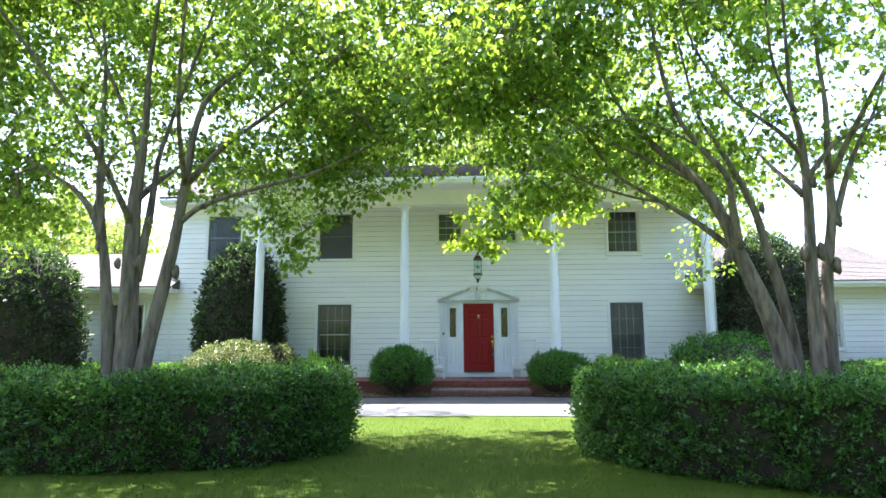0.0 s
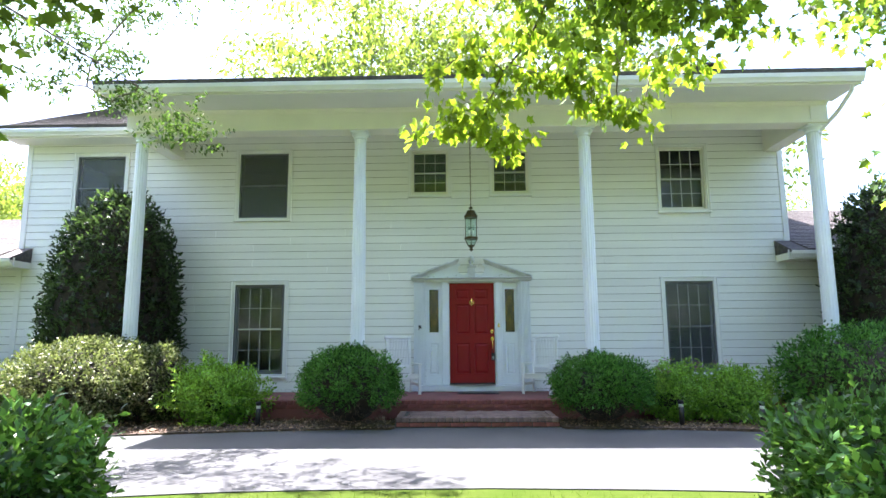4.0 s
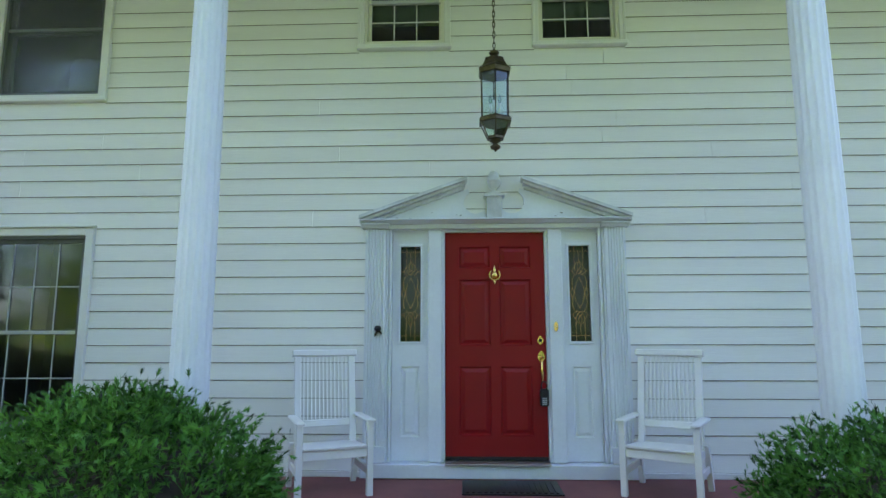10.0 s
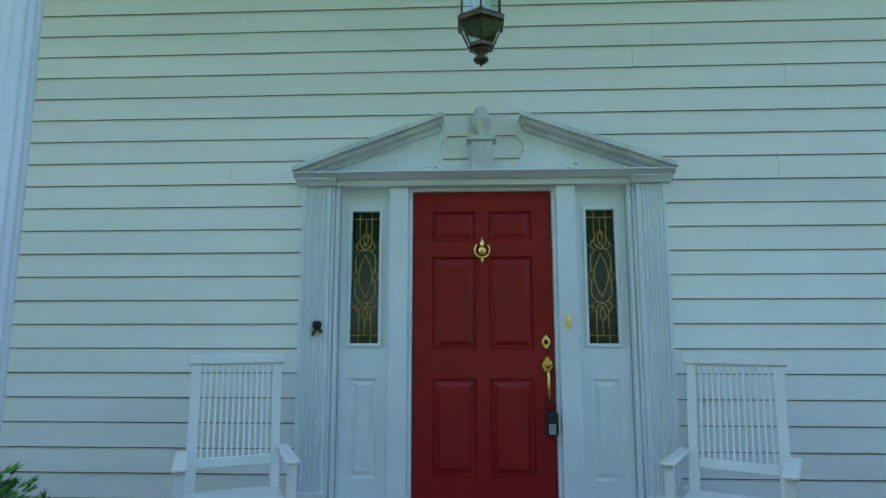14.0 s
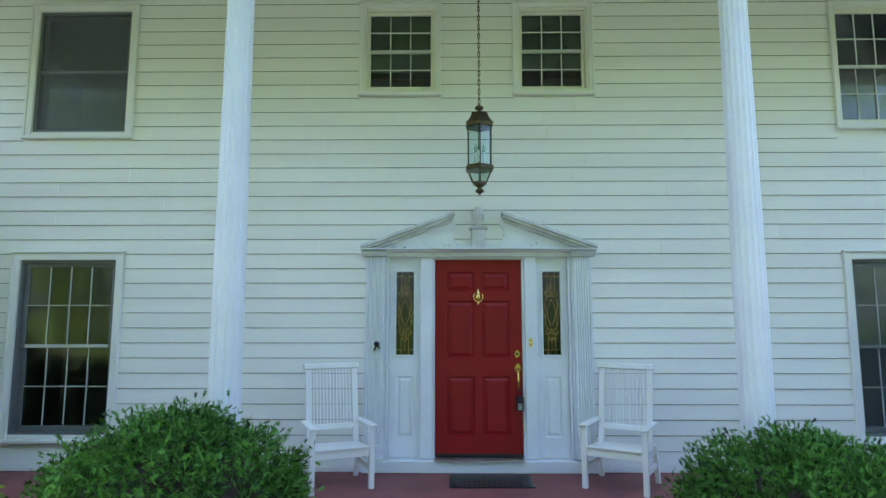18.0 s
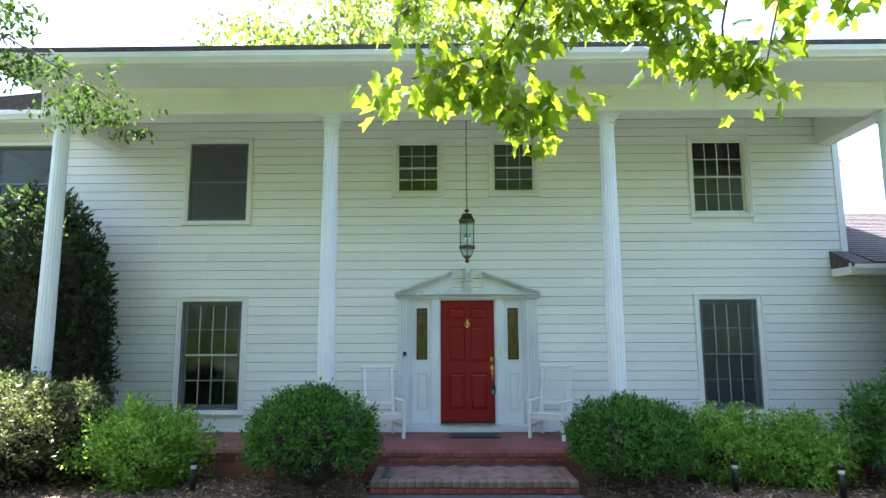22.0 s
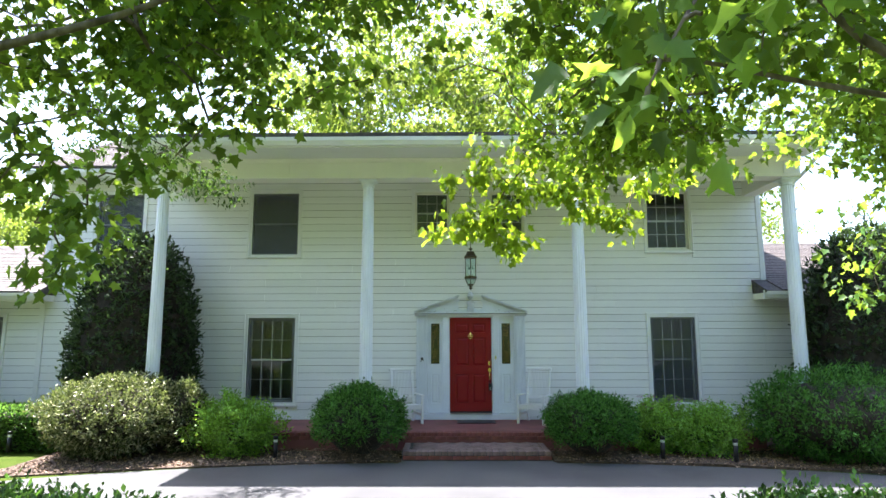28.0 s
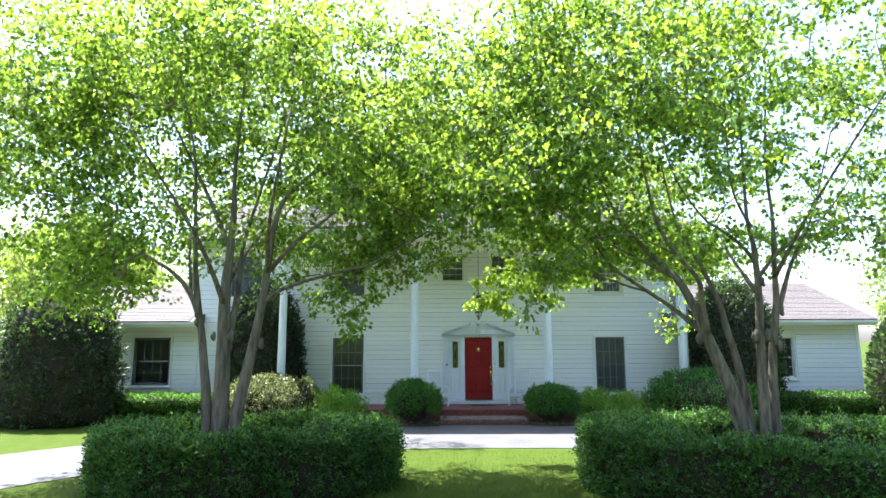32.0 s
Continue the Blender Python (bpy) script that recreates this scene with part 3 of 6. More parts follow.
# rooms behind the windows
for nm, a in (("room_wall_lower", (XL + 0.2, XR - 0.2, 2.6, 2.7, 0.3, 2.95)), ("room_wall_upper", (XL + 0.2, XR - 0.2, 2.6, 2.7, 3.1, 5.6))):
    tagged(part(nm, bx(*a), ROOM), "dim room wall behind the windows", "wall", kind="structure")
tagged(part("floor_upper", bx(XL + 0.15, XR - 0.15, 0.17, 7.2, 2.96, 3.08), ROOM), "floor between the storeys", "floor", kind="structure")
tagged(part("floor_lower", bx(XL + 0.15, XR - 0.15, 0.17, 7.2, 0.2, 0.30), ROOM), "ground floor of the house", "floor", kind="structure")
tagged(part("ceiling_upper", bx(XL + 0.15, XR - 0.15, 0.17, 7.2, 5.5, 5.6), ROOM), "ceiling of the upper rooms", "ceiling", kind="structure")
for k, xx in enumerate((-6.1, -2.4, 2.4)):
    tagged(part("partition", bx(xx, xx + 0.1, 0.17, 2.6, 0.31, 5.49), ROOM), "inner wall between dim rooms", "wall", kind="structure")


def clapboards(parent, x0, x1, z0, z1, holes, seed, lengths=(2.4, 4.9), corner=0.0):
    """Lapped boards, course by course, butted at random joints and cut round the openings."""
    rng = random.Random(seed)
    rows = int(math.ceil((z1 - z0) / EXPO))
    for rix in range(rows):
        a = z0 + rix * EXPO
        b = min(a + EXPO + 0.012, z1)
        spans = [(x0, x1)]
        for h in holes:
            if h[2] < b - 0.02 and h[3] > a + 0.02:
                nxt = []
                for s, e in spans:
                    if h[1] <= s or h[0] >= e:
                        nxt.append((s, e))
                    else:
                        if h[0] > s + 0.02:
                            nxt.append((s, h[0]))
                        if h[1] < e - 0.02:
                            nxt.append((h[1], e))
                spans = nxt
        for s, e in spans:
            while s < e - 0.01:
                L = rng.uniform(*lengths)
                t = e if e - s < L + 0.6 else s + L
                bm = B()
                lean = rng.uniform(-0.0007, 0.0007)
                dz = rng.uniform(-0.001, 0.001)
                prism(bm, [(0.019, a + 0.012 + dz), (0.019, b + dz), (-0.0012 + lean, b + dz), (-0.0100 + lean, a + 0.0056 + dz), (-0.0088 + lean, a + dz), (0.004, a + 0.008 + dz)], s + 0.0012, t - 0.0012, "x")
                # underside and lower lip get the dark colour that draws the shadow gap
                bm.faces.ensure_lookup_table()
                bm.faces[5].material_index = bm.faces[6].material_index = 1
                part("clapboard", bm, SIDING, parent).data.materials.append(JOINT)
                s = t


def trim_hole(h, m):
    return (h[0] - m, h[1] + m, h[2] - m, h[3] + m)


TRIM_W = 0.072
NARROW = {"upper_right": 0.048, "small_left": 0.048, "small_right": 0.048}
clap_holes = [trim_hole(h, NARROW.get(k, TRIM_W)) for k, h in WIN.items()] + [(-1.172, 1.152, 0.0, 2.47)]

# ---- windows ----


def window(name, h, cols, rows, sash_mat, label, screen=None, grid_mat=None, grid=True, trim=None, blind=0.0, trim_w=None):
    """Double-hung window: casing, sill, two sashes with panes and grilles, set in the wall's opening."""
    x0, x1, z0, z1 = h
    w = thing(name, ((x0 + x1) / 2, 0, z0), label, "window", kind="structure")
    W, H = (x1 - x0) / 2, z1 - z0
    tm = trim or WHITE
    c = thing("casing", (0, 0, 0))
    c.parent = w
    t = trim_w or TRIM_W
    for a in ((-W - t, -W, -0.03, 0.022, -t * 0.6, H + t), (W, W + t, -0.03, 0.022, -t * 0.6, H + t), (-W, W, -0.03, 0.022, H, H + t)):
        part("casing_board", bx(*a, bevel=0.004), tm, c)
    # back band round the casing
    for a in ((-W - t - 0.012, -W - t + 0.012, -0.045, 0.02, -t * 0.6, H + t), (W + t - 0.012, W + t + 0.012, -0.045, 0.02, -t * 0.6, H + t), (-W - t - 0.02, W + t + 0.02, -0.055, 0.02, H + t + 0.002, H + t + 0.024)):
        part("back_band", bx(*a, bevel=0.003), tm, c)
    part("window_sill", bx(-W - t - 0.02, W + t + 0.02, -0.06, 0.1, -t * 0.6 - 0.035, -t * 0.6 + 0.001, bevel=0.005), tm, w)
    part("stool", bx(-W, W, -0.02, 0.1, -t * 0.6 + 0.002, 0.0, bevel=0.003), tm, w)
    # jambs inside the opening
    f = thing("window_frame")
    f.parent = w
    for a in ((-W, -W + 0.025, 0.0, 0.14, 0, H), (W - 0.025, W, 0.0, 0.14, 0, H), (-W + 0.025, W - 0.025, 0.0, 0.14, H - 0.025, H), (-W + 0.025, W - 0.025, 0.0, 0.14, 0, 0.025)):
        part("jamb", bx(*a), sash_mat, f)
    mid = H * 0.5
    iw = W - 0.027
    for nm, lo, hi, yy in (("upper_sash", mid - 0.02, H - 0.026, 0.045), ("lower_sash", 0.026, mid + 0.02, 0.078)):
        s = thing(nm)
        s.parent = w
        b = 0.026 if sash_mat is CREAM else 0.045
        bb = 0.05 if nm == "lower_sash" else 0.034
        ht = 0.030 if sash_mat is CREAM else 0.042
        for a in ((-iw, -iw + b, yy, yy + 0.03, lo, hi), (iw - b, iw, yy, yy + 0.03, lo, hi), (-iw + b, iw - b, yy, yy + 0.03, hi - ht, hi), (-iw + b, iw - b, yy, yy + 0.03, lo, lo + bb)):
            meeting = nm == "upper_sash" and a[5] == lo + bb and grid
            part("rail", bx(*a, bevel=0.003), GRILLE if meeting else sash_mat, s)
        gx0, gx1, gz0, gz1 = -iw + b, iw - b, lo + bb, hi - ht
        p = part("pane", bx(gx0, gx1, yy + 0.013, yy + 0.017, gz0, gz1), GLASS, s)
        p.visible_shadow = False
        if grid:
            for k in range(1, cols):
                xx = gx0 + (gx1 - gx0) * k / cols
                part("muntin", bx(xx - 0.0048, xx + 0.0048, yy + 0.003, yy + 0.012, gz0, gz1), grid_mat or WHITE, s)
            for k in range(1, rows):
                zz = gz0 + (gz1 - gz0) * k / rows
                part("muntin", bx(gx0, gx1, yy + 0.0035, yy + 0.0115, zz - 0.0048, zz + 0.0048), grid_mat or WHITE, s)
    if screen == "dusty":
        p = part("insect_screen", bx(-iw, iw, 0.016, 0.019, 0.03, H - 0.03), SCREEN_DUSTY, w, "dusty grey insect screen")
        p.visible_shadow = False
        part("screen_bar", bx(-iw, iw, 0.012, 0.03, mid - 0.014, mid + 0.014), sash_mat, w)
    elif screen:
        p = part("insect_screen", bx(-iw, iw, 0.016, 0.019, 0.03, H - 0.03), SCREEN, w, "dark grey insect screen")
        p.visible_shadow = False
        part("screen_bar", bx(-iw, iw, 0.012, 0.03, mid - 0.014, mid + 0.014), sash_mat, w)
    if blind:
        part("roller_blind", bx(-iw, iw, 0.118, 0.122, H * (1 - blind), H - 0.02), BLIND, w, "grey roller blind half drawn")
    return w


def screen_material(name, cover, grey):
    m = bpy.data.materials.new(name)
    m.use_nodes = True
    n, l = m.node_tree.nodes, m.node_tree.links
    tr = n.new("ShaderNodeBsdfTransparent")
    ms = n.new("ShaderNodeMixShader")
    ms.inputs[0].default_value = cover
    n["Principled BSDF"].inputs["Base Color"].default_value = (grey, grey * 1.10, grey * 1.22, 1)
    n["Principled BSDF"].inputs["Roughness"].default_value = 0.6
    l.new(tr.outputs[0], ms.inputs[1])
    l.new(n["Principled BSDF"].outputs[0], ms.inputs[2])
    l.new(ms.outputs[0], n["Material Output"].inputs["Surface"])
    return m


SCREEN = screen_material("screen_mesh", 0.30, 0.14)
SCREEN_DUSTY = screen_material("dusty_screen_mesh", 0.10, 0.19)
BLIND = material("blind_cloth", (0.20, 0.225, 0.23), 0.8, var=0.08, scale=3, bump=0.1)
window("window_1", WIN["lower_left"], 4, 2, DARK, "dark-framed double-hung window with white grilles and white casing", grid_mat=GRILLE)
window("window_2", WIN["lower_right"], 4, 2, DARK, "dark-framed double-hung window with pale grilles behind a dusty screen", grid_mat=GRILLE, screen="dusty")
window("window_3", WIN["upper_left"], 4, 2, DARK, "upper window covered by a dark insect screen", screen=True, grid=False)
window("window_4", WIN["upper_right"], 4, 2, CREAM, "upper double-hung window with white sashes and grilles", trim=WHITE, trim_w=0.048)
window("window_5", WIN["small_left"], 3, 2, CREAM, "small upper window with cream sashes and grilles", trim=WHITE, blind=0.74, trim_w=0.048)
window("window_6", WIN["small_right"], 3, 2, CREAM, "small upper window with cream sashes and grilles", trim=WHITE, blind=0.72, trim_w=0.048)
window("window_7", WIN["far_left"], 4, 2, DARK, "upper window covered by a dark insect screen beside the shrub", screen=True, grid=False)
window("window_8", WING_WIN["left_wing"], 4, 2, DARK, "dark-framed window of the low side wing", grid_mat=GRILLE)
window("window_9", WING_WIN["right_wing"], 4, 2, CREAM, "white-sashed window of the garage wing")

# corner boards, base and frieze boards
for nm, a in (("corner_board", (XR - 0.10, XR + 0.012, -0.022, 0.02, 2.86, TOP)), ("corner_board", (XL - 0.012, XL + 0.10, -0.022, 0.02, 0.3, TOP)),
              ("corner_board", (12.50, 12.612, -0.022, 0.02, 0.3, 2.86)), ("trim", (-4.9, -1.20, -0.03, 0.018, FLOOR, 0.342)), ("trim", (1.19, 5.3, -0.03, 0.018, FLOOR, 0.342))):
    tagged(part(nm, bx(*a, bevel=0.003), WHITE), "white painted wooden trim board", "trim", kind="structure")

# ---- entrance: frame, pediment, door, sidelights ----
entry = thing("door_frame", (0, 0, FLOOR), "white door surround with fluted pilasters and a broken pediment", "door surround", kind="structure")
DZ = -FLOOR


def E(name, bm, mat=None, label="", parent=None):
    ob = part(name, bm, mat or TRIM, parent or entry, label)
    if not parent:
        ob.location = (0, 0, DZ)
    return ob


def fluted_board(x0, x1, z0, z1, y, depth, flutes):
    """Pilaster: its front is cut by rounded flutes."""
    pts = [(x0, y + depth), (x0, y)]
    m = 0.018
    step = (x1 - x0 - 2 * m) / flutes
    for k in range(flutes):
        a = x0 + m + k * step
        for u in range(7):
            ang = math.pi * u / 6
            pts.append((a + step * (0.12 + 0.38 * (1 - math.cos(ang))), y + 0.013 * math.sin(ang)))
    pts += [(x1, y), (x1, y + depth)]
    return prism(B(), pts, z0, z1, "z")


for s in (-1, 1):
    xa, xb = sorted((s * 1.165 - 0.01, s * 0.978 - 0.01))
    E("pilaster", fluted_board(xa, xb, 0.56, 2.46, -0.07, 0.09, 6))
    E("plinth", bx(xa - 0.008, xb + 0.008, -0.08, 0.02, 0.42, 0.56, bevel=0.004))
    E("pilaster_cap", prism(B(), [(0.018, 2.464), (-0.085, 2.464), (-0.10, 2.484), (-0.125, 2.498), (-0.125, 2.504), (0.018, 2.504)], xa - 0.03, xb + 0.03, "x"))
    # flat board between pilaster and sidelight
    xc, xd = sorted((s * 0.976 - 0.01, s * 0.928 - 0.01))
    E("jamb_board", fluted_board(xc, xd, 0.42, 2.46, -0.045, 0.065, 2))
    # mullion post between door and sidelight
    xe, xf = sorted((s * 0.600 - 0.01, s * 0.475 - 0.01))
    E("mullion_post", bx(xe, xf, -0.035, 0.10, 0.42, 2.46, bevel=0.006))
    E("door_stop", bx(*sorted((s * 0.474 - 0.01, s * 0.452 - 0.01)), 0.0, 0.10, 0.42, 2.445))
E("lintel", bx(-0.955, 0.935, -0.06, 0.02, 2.462, 2.503, bevel=0.004))
E("head_jamb", bx(-0.995, 0.975, 0.021, 0.12, 2.44, 2.50))
E("cornice", prism(B(), [(0.018, 2.505), (0.018, 2.543), (-0.145, 2.543), (-0.15, 2.533), (-0.11, 2.522), (-0.075, 2.505)], -1.22, 1.20, "x"))
E("threshold", bx(-1.19, 1.17, -0.10, 0.12, 0.30, 0.415, bevel=0.005))
E("door_sill", bx(-0.46, 0.44, -0.13, 0.0, 0.4155, 0.428, bevel=0.003), material("sill_metal", (0.55, 0.55, 0.52), 0.35, 0.8, var=0.1))
# tympanum with round bites either side of the pedestal
for s in (-1, 1):
    slope = lambda x: 2.545 + (1.19 - abs(x + 0.01)) * 0.362
    base = 2.545
    uz = [(1.10, base), (0.07, base), (0.07, base + 0.09)]
    for k in range(21):
        ang = math.radians(213 + k * 10.2)
        uz.append((0.165 + 0.108 * math.cos(ang), base + 0.165 + 0.108 * math.sin(ang)))
    uz += [(0.235, base + 0.29), (1.10, base + 0.012)]
    pts = [(s * u - 0.01, z) for u, z in uz]
    E("tympanum", prism(B(), pts, -0.034, 0.018, "y"))
    # raking cornice: three stepped mouldings
    for off, dep, th in ((0.0, 0.17, 0.030), (0.032, 0.13, 0.026), (0.060, 0.075, 0.028)):
        a, b = s * 1.215 - 0.01, s * 0.245 - 0.01 + s * off * 0.5
        za, zb = slope(a) + 0.035 - off, slope(b) + 0.035 - off
        bm = prism(B(), [(a, za - th), (b, zb - th), (b, zb), (a, za)], -dep, 0.018, "y")
        E("raking_cornice", bm, AGED)
# pedestal and finial
E("pedestal", bx(-0.08, 0.06, -0.11, 0.018, 2.545, 2.745, bevel=0.004), AGED)
E("pedestal_cap", prism(B(), [(-0.105, 2.746), (-0.105, 2.76), (-0.06, 2.779), (0.04, 2.779), (0.085, 2.76), (0.085, 2.746)], -0.135, 0.018, "y"), AGED)
fin = lathe(B(), [(r_ * 0.84, 2.779 + (z_ - 2.836) * 0.90) for r_, z_ in [(0.045, 2.836), (0.048, 2.845), (0.028, 2.858), (0.024, 2.875), (0.05, 2.895), (0.07, 2.93), (0.073, 2.96), (0.075, 2.962), (0.075, 2.972), (0.068, 2.976), (0.064, 3.01), (0.048, 3.045), (0.022, 3.068), (0.004, 3.078)]], 20, cx=-0.01, cy=-0.065)
E("finial", fin, AGED, label="white turned acorn finial")

# flaked paint on the pediment
crng = random.Random(77)
FLAKE = material("bare_wood_flake", (0.10, 0.075, 0.06), 0.95, var=0.2, scale=20, bump=0.2)
for k in range(22):
    u = crng.choice((-1, -1, -1, 1)) * crng.uniform(0.26, 0.95)
    cz = 2.552 + crng.uniform(0, 0.8) ** 2 * max(0.0, (1.0 - abs(u)) * 0.30)
    w_, h_ = crng.uniform(0.006, 0.022), crng.uniform(0.002, 0.006)
    pts = [(u - 0.01 + w_ * math.cos(a) * crng.uniform(0.5, 1.1), cz + h_ * math.sin(a) * crng.uniform(0.5, 1.1) + 0.15 * w_ * math.cos(a)) for a in [math.pi * 2 * q / 7 for q in range(7)]]
    E("paint_flake", prism(B(), pts, -0.0352, -0.0338, "y"), FLAKE)

# door leaf with six raised panels
door = thing("door_1", (-0.457, 0.03, 0.43), "closed red six-panel front door with brass fittings", "door", kind="structure")
DW, DH = 0.895, 2.005
panels = [(0.125, 0.405, 1.68, 1.875), (0.49, 0.77, 1.68, 1.875), (0.125, 0.405, 0.985, 1.575), (0.49, 0.77, 0.985, 1.575), (0.125, 0.405, 0.205, 0.80), (0.49, 0.77, 0.205, 0.80)]
leaf = wall_with_holes("leaf", 0, DW, 0, DH, panels, 0, 0.035, REDDOOR, "")
for key in ("category", "kind"):
    del leaf[key]
leaf.parent = door
for x0, x1, z0, z1 in panels:
    bm = B()
    rings = []
    for ins, yy in ((0.0, 0.0), (0.010, 0.016), (0.022, 0.016), (0.05, 0.004)):
        rings.append([bm.verts.new(p) for p in ((x0 + ins, yy, z0 + ins), (x1 - ins, yy, z0 + ins), (x1 - ins, yy, z1 - ins), (x0 + ins, yy, z1 - ins))])
    for a, b in zip(rings, rings[1:]):
        for k in range(4):
            bm.faces.new((a[k], a[(k + 1) % 4], b[(k + 1) % 4], b[k]))
    bm.faces.new(rings[-1])
    part("panel", bm, REDDOOR, door)
part("weather_sweep", bx(0.0, DW, -0.004, 0.0, 0.0, 0.03, bevel=0.001), IRON, door)
# knocker
kn = part("knocker", lathe(B(), [(0.004, 0.0), (0.02, 0.012), (0.024, 0.03), (0.016, 0.048), (0.010, 0.055), (0.014, 0.066), (0.008, 0.078), (0.004, 0.094), (0.002, 0.097)], 12), BRASS, door, "polished brass urn door knocker")
kn.location = (0.447, -0.014, 1.575)
kn.scale = (1.35, 1.35, 1.35)
ring = B()
tube(ring, [(0.036 * math.sin(a), -0.012, 0.03 - 0.036 * math.cos(a)) for a in [math.radians(-140 + 20 * k) for k in range(15)]], [0.006 - 0.002 * abs(k - 7) / 7 for k in range(15)], 8)
part("knocker_ring", ring, BRASS, kn)
dd = part("drop", lathe(B(), [(0.003, -0.03), (0.007, -0.022), (0.009, -0.012), (0.005, 0.0)], 8), BRASS, kn)
dd.location = (0, -0.012, -0.005)


def escutcheon(w, h, n=20):
    pts = []
    for k in range(n):
        a = 2 * math.pi * k / n
        wob = 1 + 0.10 * math.cos(4 * a)
        pts.append((w * math.cos(a) * wob, h * math.sin(a) * wob))
    return prism(B(), pts, -0.008, 0.0, "y")


db = part("deadbolt", escutcheon(0.025, 0.038), BRASS, door, "brass deadbolt plate")
db.location = (0.845, 0, 1.03)
cy = B()
tube(cy, [(0, -0.008, 0), (0, -0.02, 0)], [0.016, 0.014], 16)
part("cylinder", cy, IRON, db)
hs = part("handle_set", escutcheon(0.03, 0.05), BRASS, door, "brass grip handle with thumb latch")
hs.location = (0.85, 0, 0.885)
gr = B()
tube(gr, [(0, -0.008, -0.02), (0, -0.035, -0.035), (0, -0.048, -0.08), (0, -0.05, -0.14), (0, -0.042, -0.20), (0, -0.01, -0.225)], [0.008, 0.009, 0.010, 0.012, 0.009, 0.007], 10)
part("grip", gr, BRASS, hs)
th = B()
tube(th, [(0, -0.008, 0.0), (0, -0.03, 0.004), (0, -0.05, -0.006)], [0.007, 0.008, 0.012], 8)
part("thumb_latch", th, BRASS, hs)
lock = thing("key_lockbox", (0.402, -0.045, 0.97), "black key lockbox with push buttons hanging from the door handle", "lockbox")
part("body", bx(-0.038, 0.038, -0.035, 0.012, -0.075, 0.075, bevel=0.012), IRON, lock)
sh = B()
tube(sh, [(-0.022, -0.01, 0.07), (-0.024, -0.01, 0.11), (-0.012, -0.01, 0.135), (0.012, -0.01, 0.135), (0.024, -0.01, 0.11), (0.022, -0.01, 0.07)], [0.006] * 6, 8)
part("shackle", sh, IRON, lock)
for r_ in range(4):
    for c_ in range(3):
        part("button", bx(-0.02 + 0.014 * c_, -0.010 + 0.014 * c_, -0.038, -0.034, -0.058 + 0.016 * r_, -0.047 + 0.016 * r_), GRILLE, lock)
part("cover", bx(-0.03, 0.03, -0.04, -0.034, 0.02, 0.06, bevel=0.002), IRON, lock)


def sidelight(s, idx):
    cx = s * 0.763 - 0.01
    t = thing("sidelight", (cx, 0.0, 0.42), "white sidelight panel with leaded glass beside the red door", "sidelight", "sidelights of the front door", kind="structure")
    w = 0.1645
    hole = (-0.092, 0.092, 1.03, 1.89)
    low = (-0.085, 0.085, 0.20, 0.81)
    body = wall_with_holes("panel_body", -w, w, 0.0, 2.02, [hole, low], 0.03, 0.065, TRIM, "")
    for key in ("category", "kind"):
        del body[key]
    body.parent = t
    bm = B()
    rings = []
    for ins, yy in ((0.0, 0.03), (0.012, 0.045), (0.022, 0.045), (0.045, 0.034)):
        rings.append([bm.verts.new(p) for p in ((low[0] + ins, yy, low[2] + ins), (low[1] - ins, yy, low[2] + ins), (low[1] - ins, yy, low[3] - ins), (low[0] + ins, yy, low[3] - ins))])
    for a, b in zip(rings, rings[1:]):
        for k in range(4):
            bm.faces.new((a[k], a[(k + 1) % 4], b[(k + 1) % 4], b[k]))
    bm.faces.new(rings[-1])
    part("raised_panel", bm, TRIM, t)
    for a in ((-0.114, -0.092, 1.008, 1.912), (0.092, 0.114, 1.008, 1.912), (-0.092, 0.092, 1.89, 1.912), (-0.092, 0.092, 1.008, 1.03)):
        part("bead", bx(a[0], a[1], 0.016, 0.031, a[2], a[3], bevel=0.003), TRIM, t)
    g = part("pane", bx(-0.092, 0.092, 0.048, 0.052, 1.03, 1.89), LEADED, t, "leaded glass with curved brass came")
    g.visible_shadow = False
    came = thing("came")
    came.parent = t

    def wire(pts, r=0.0025):
        b2 = B()
        tube(b2, [(x, 0.044, z) for x, z in pts], [r] * len(pts), 5)
        part("came_strip", b2, BRASS, came)
    zc = 1.463
    for z in (1.08, 1.842):
        wire([(-0.092, z), (0.092, z)])
    for f in (-1, 1):
        end = 1.03 if f < 0 else 1.89
        wire([(0, zc + f * 0.295), (0, zc + f * 0.379)])
        for sg in (-1, 1):
            wire([(sg * 0.039, zc + f * 0.255), (sg * 0.039, end)])
            wire([(sg * 0.062, zc + f * 0.198), (sg * 0.092, zc + f * 0.198)])
            # petals of the end flower
            wire([(sg * q, zc + f * h) for q, h in ((0.0, 0.295), (0.012, 0.278), (0.030, 0.262), (0.040, 0.236), (0.034, 0.208), (0.018, 0.184), (0.0, 0.172))])
            wire([(sg * q, zc + f * h) for q, h in ((0.040, 0.236), (0.055, 0.216), (0.062, 0.196), (0.052, 0.176), (0.028, 0.166))])
            wire([(sg * q, zc + f * h) for q, h in ((0.0, 0.278), (0.012, 0.262), (0.016, 0.240), (0.010, 0.218), (0.0, 0.206))])
            wire([(sg * q, zc + f * h) for q, h in ((0.0, 0.206), (0.016, 0.198), (0.018, 0.186), (0.010, 0.174), (0.0, 0.170))])
            # long outer lobe, inner lens and side point
            wire([(sg * (0.045 + 0.021 * math.sin(math.pi * k / 10) ** 1.0 if k < 8 else 0.060 * (1 - ((k - 7) / 3.6) ** 2)), zc + f * 0.175 * k / 10) for k in range(11)])
            wire([(sg * 0.044 * math.cos(math.pi / 2 * k / 8), zc + f * 0.140 * k / 8) for k in range(9)])
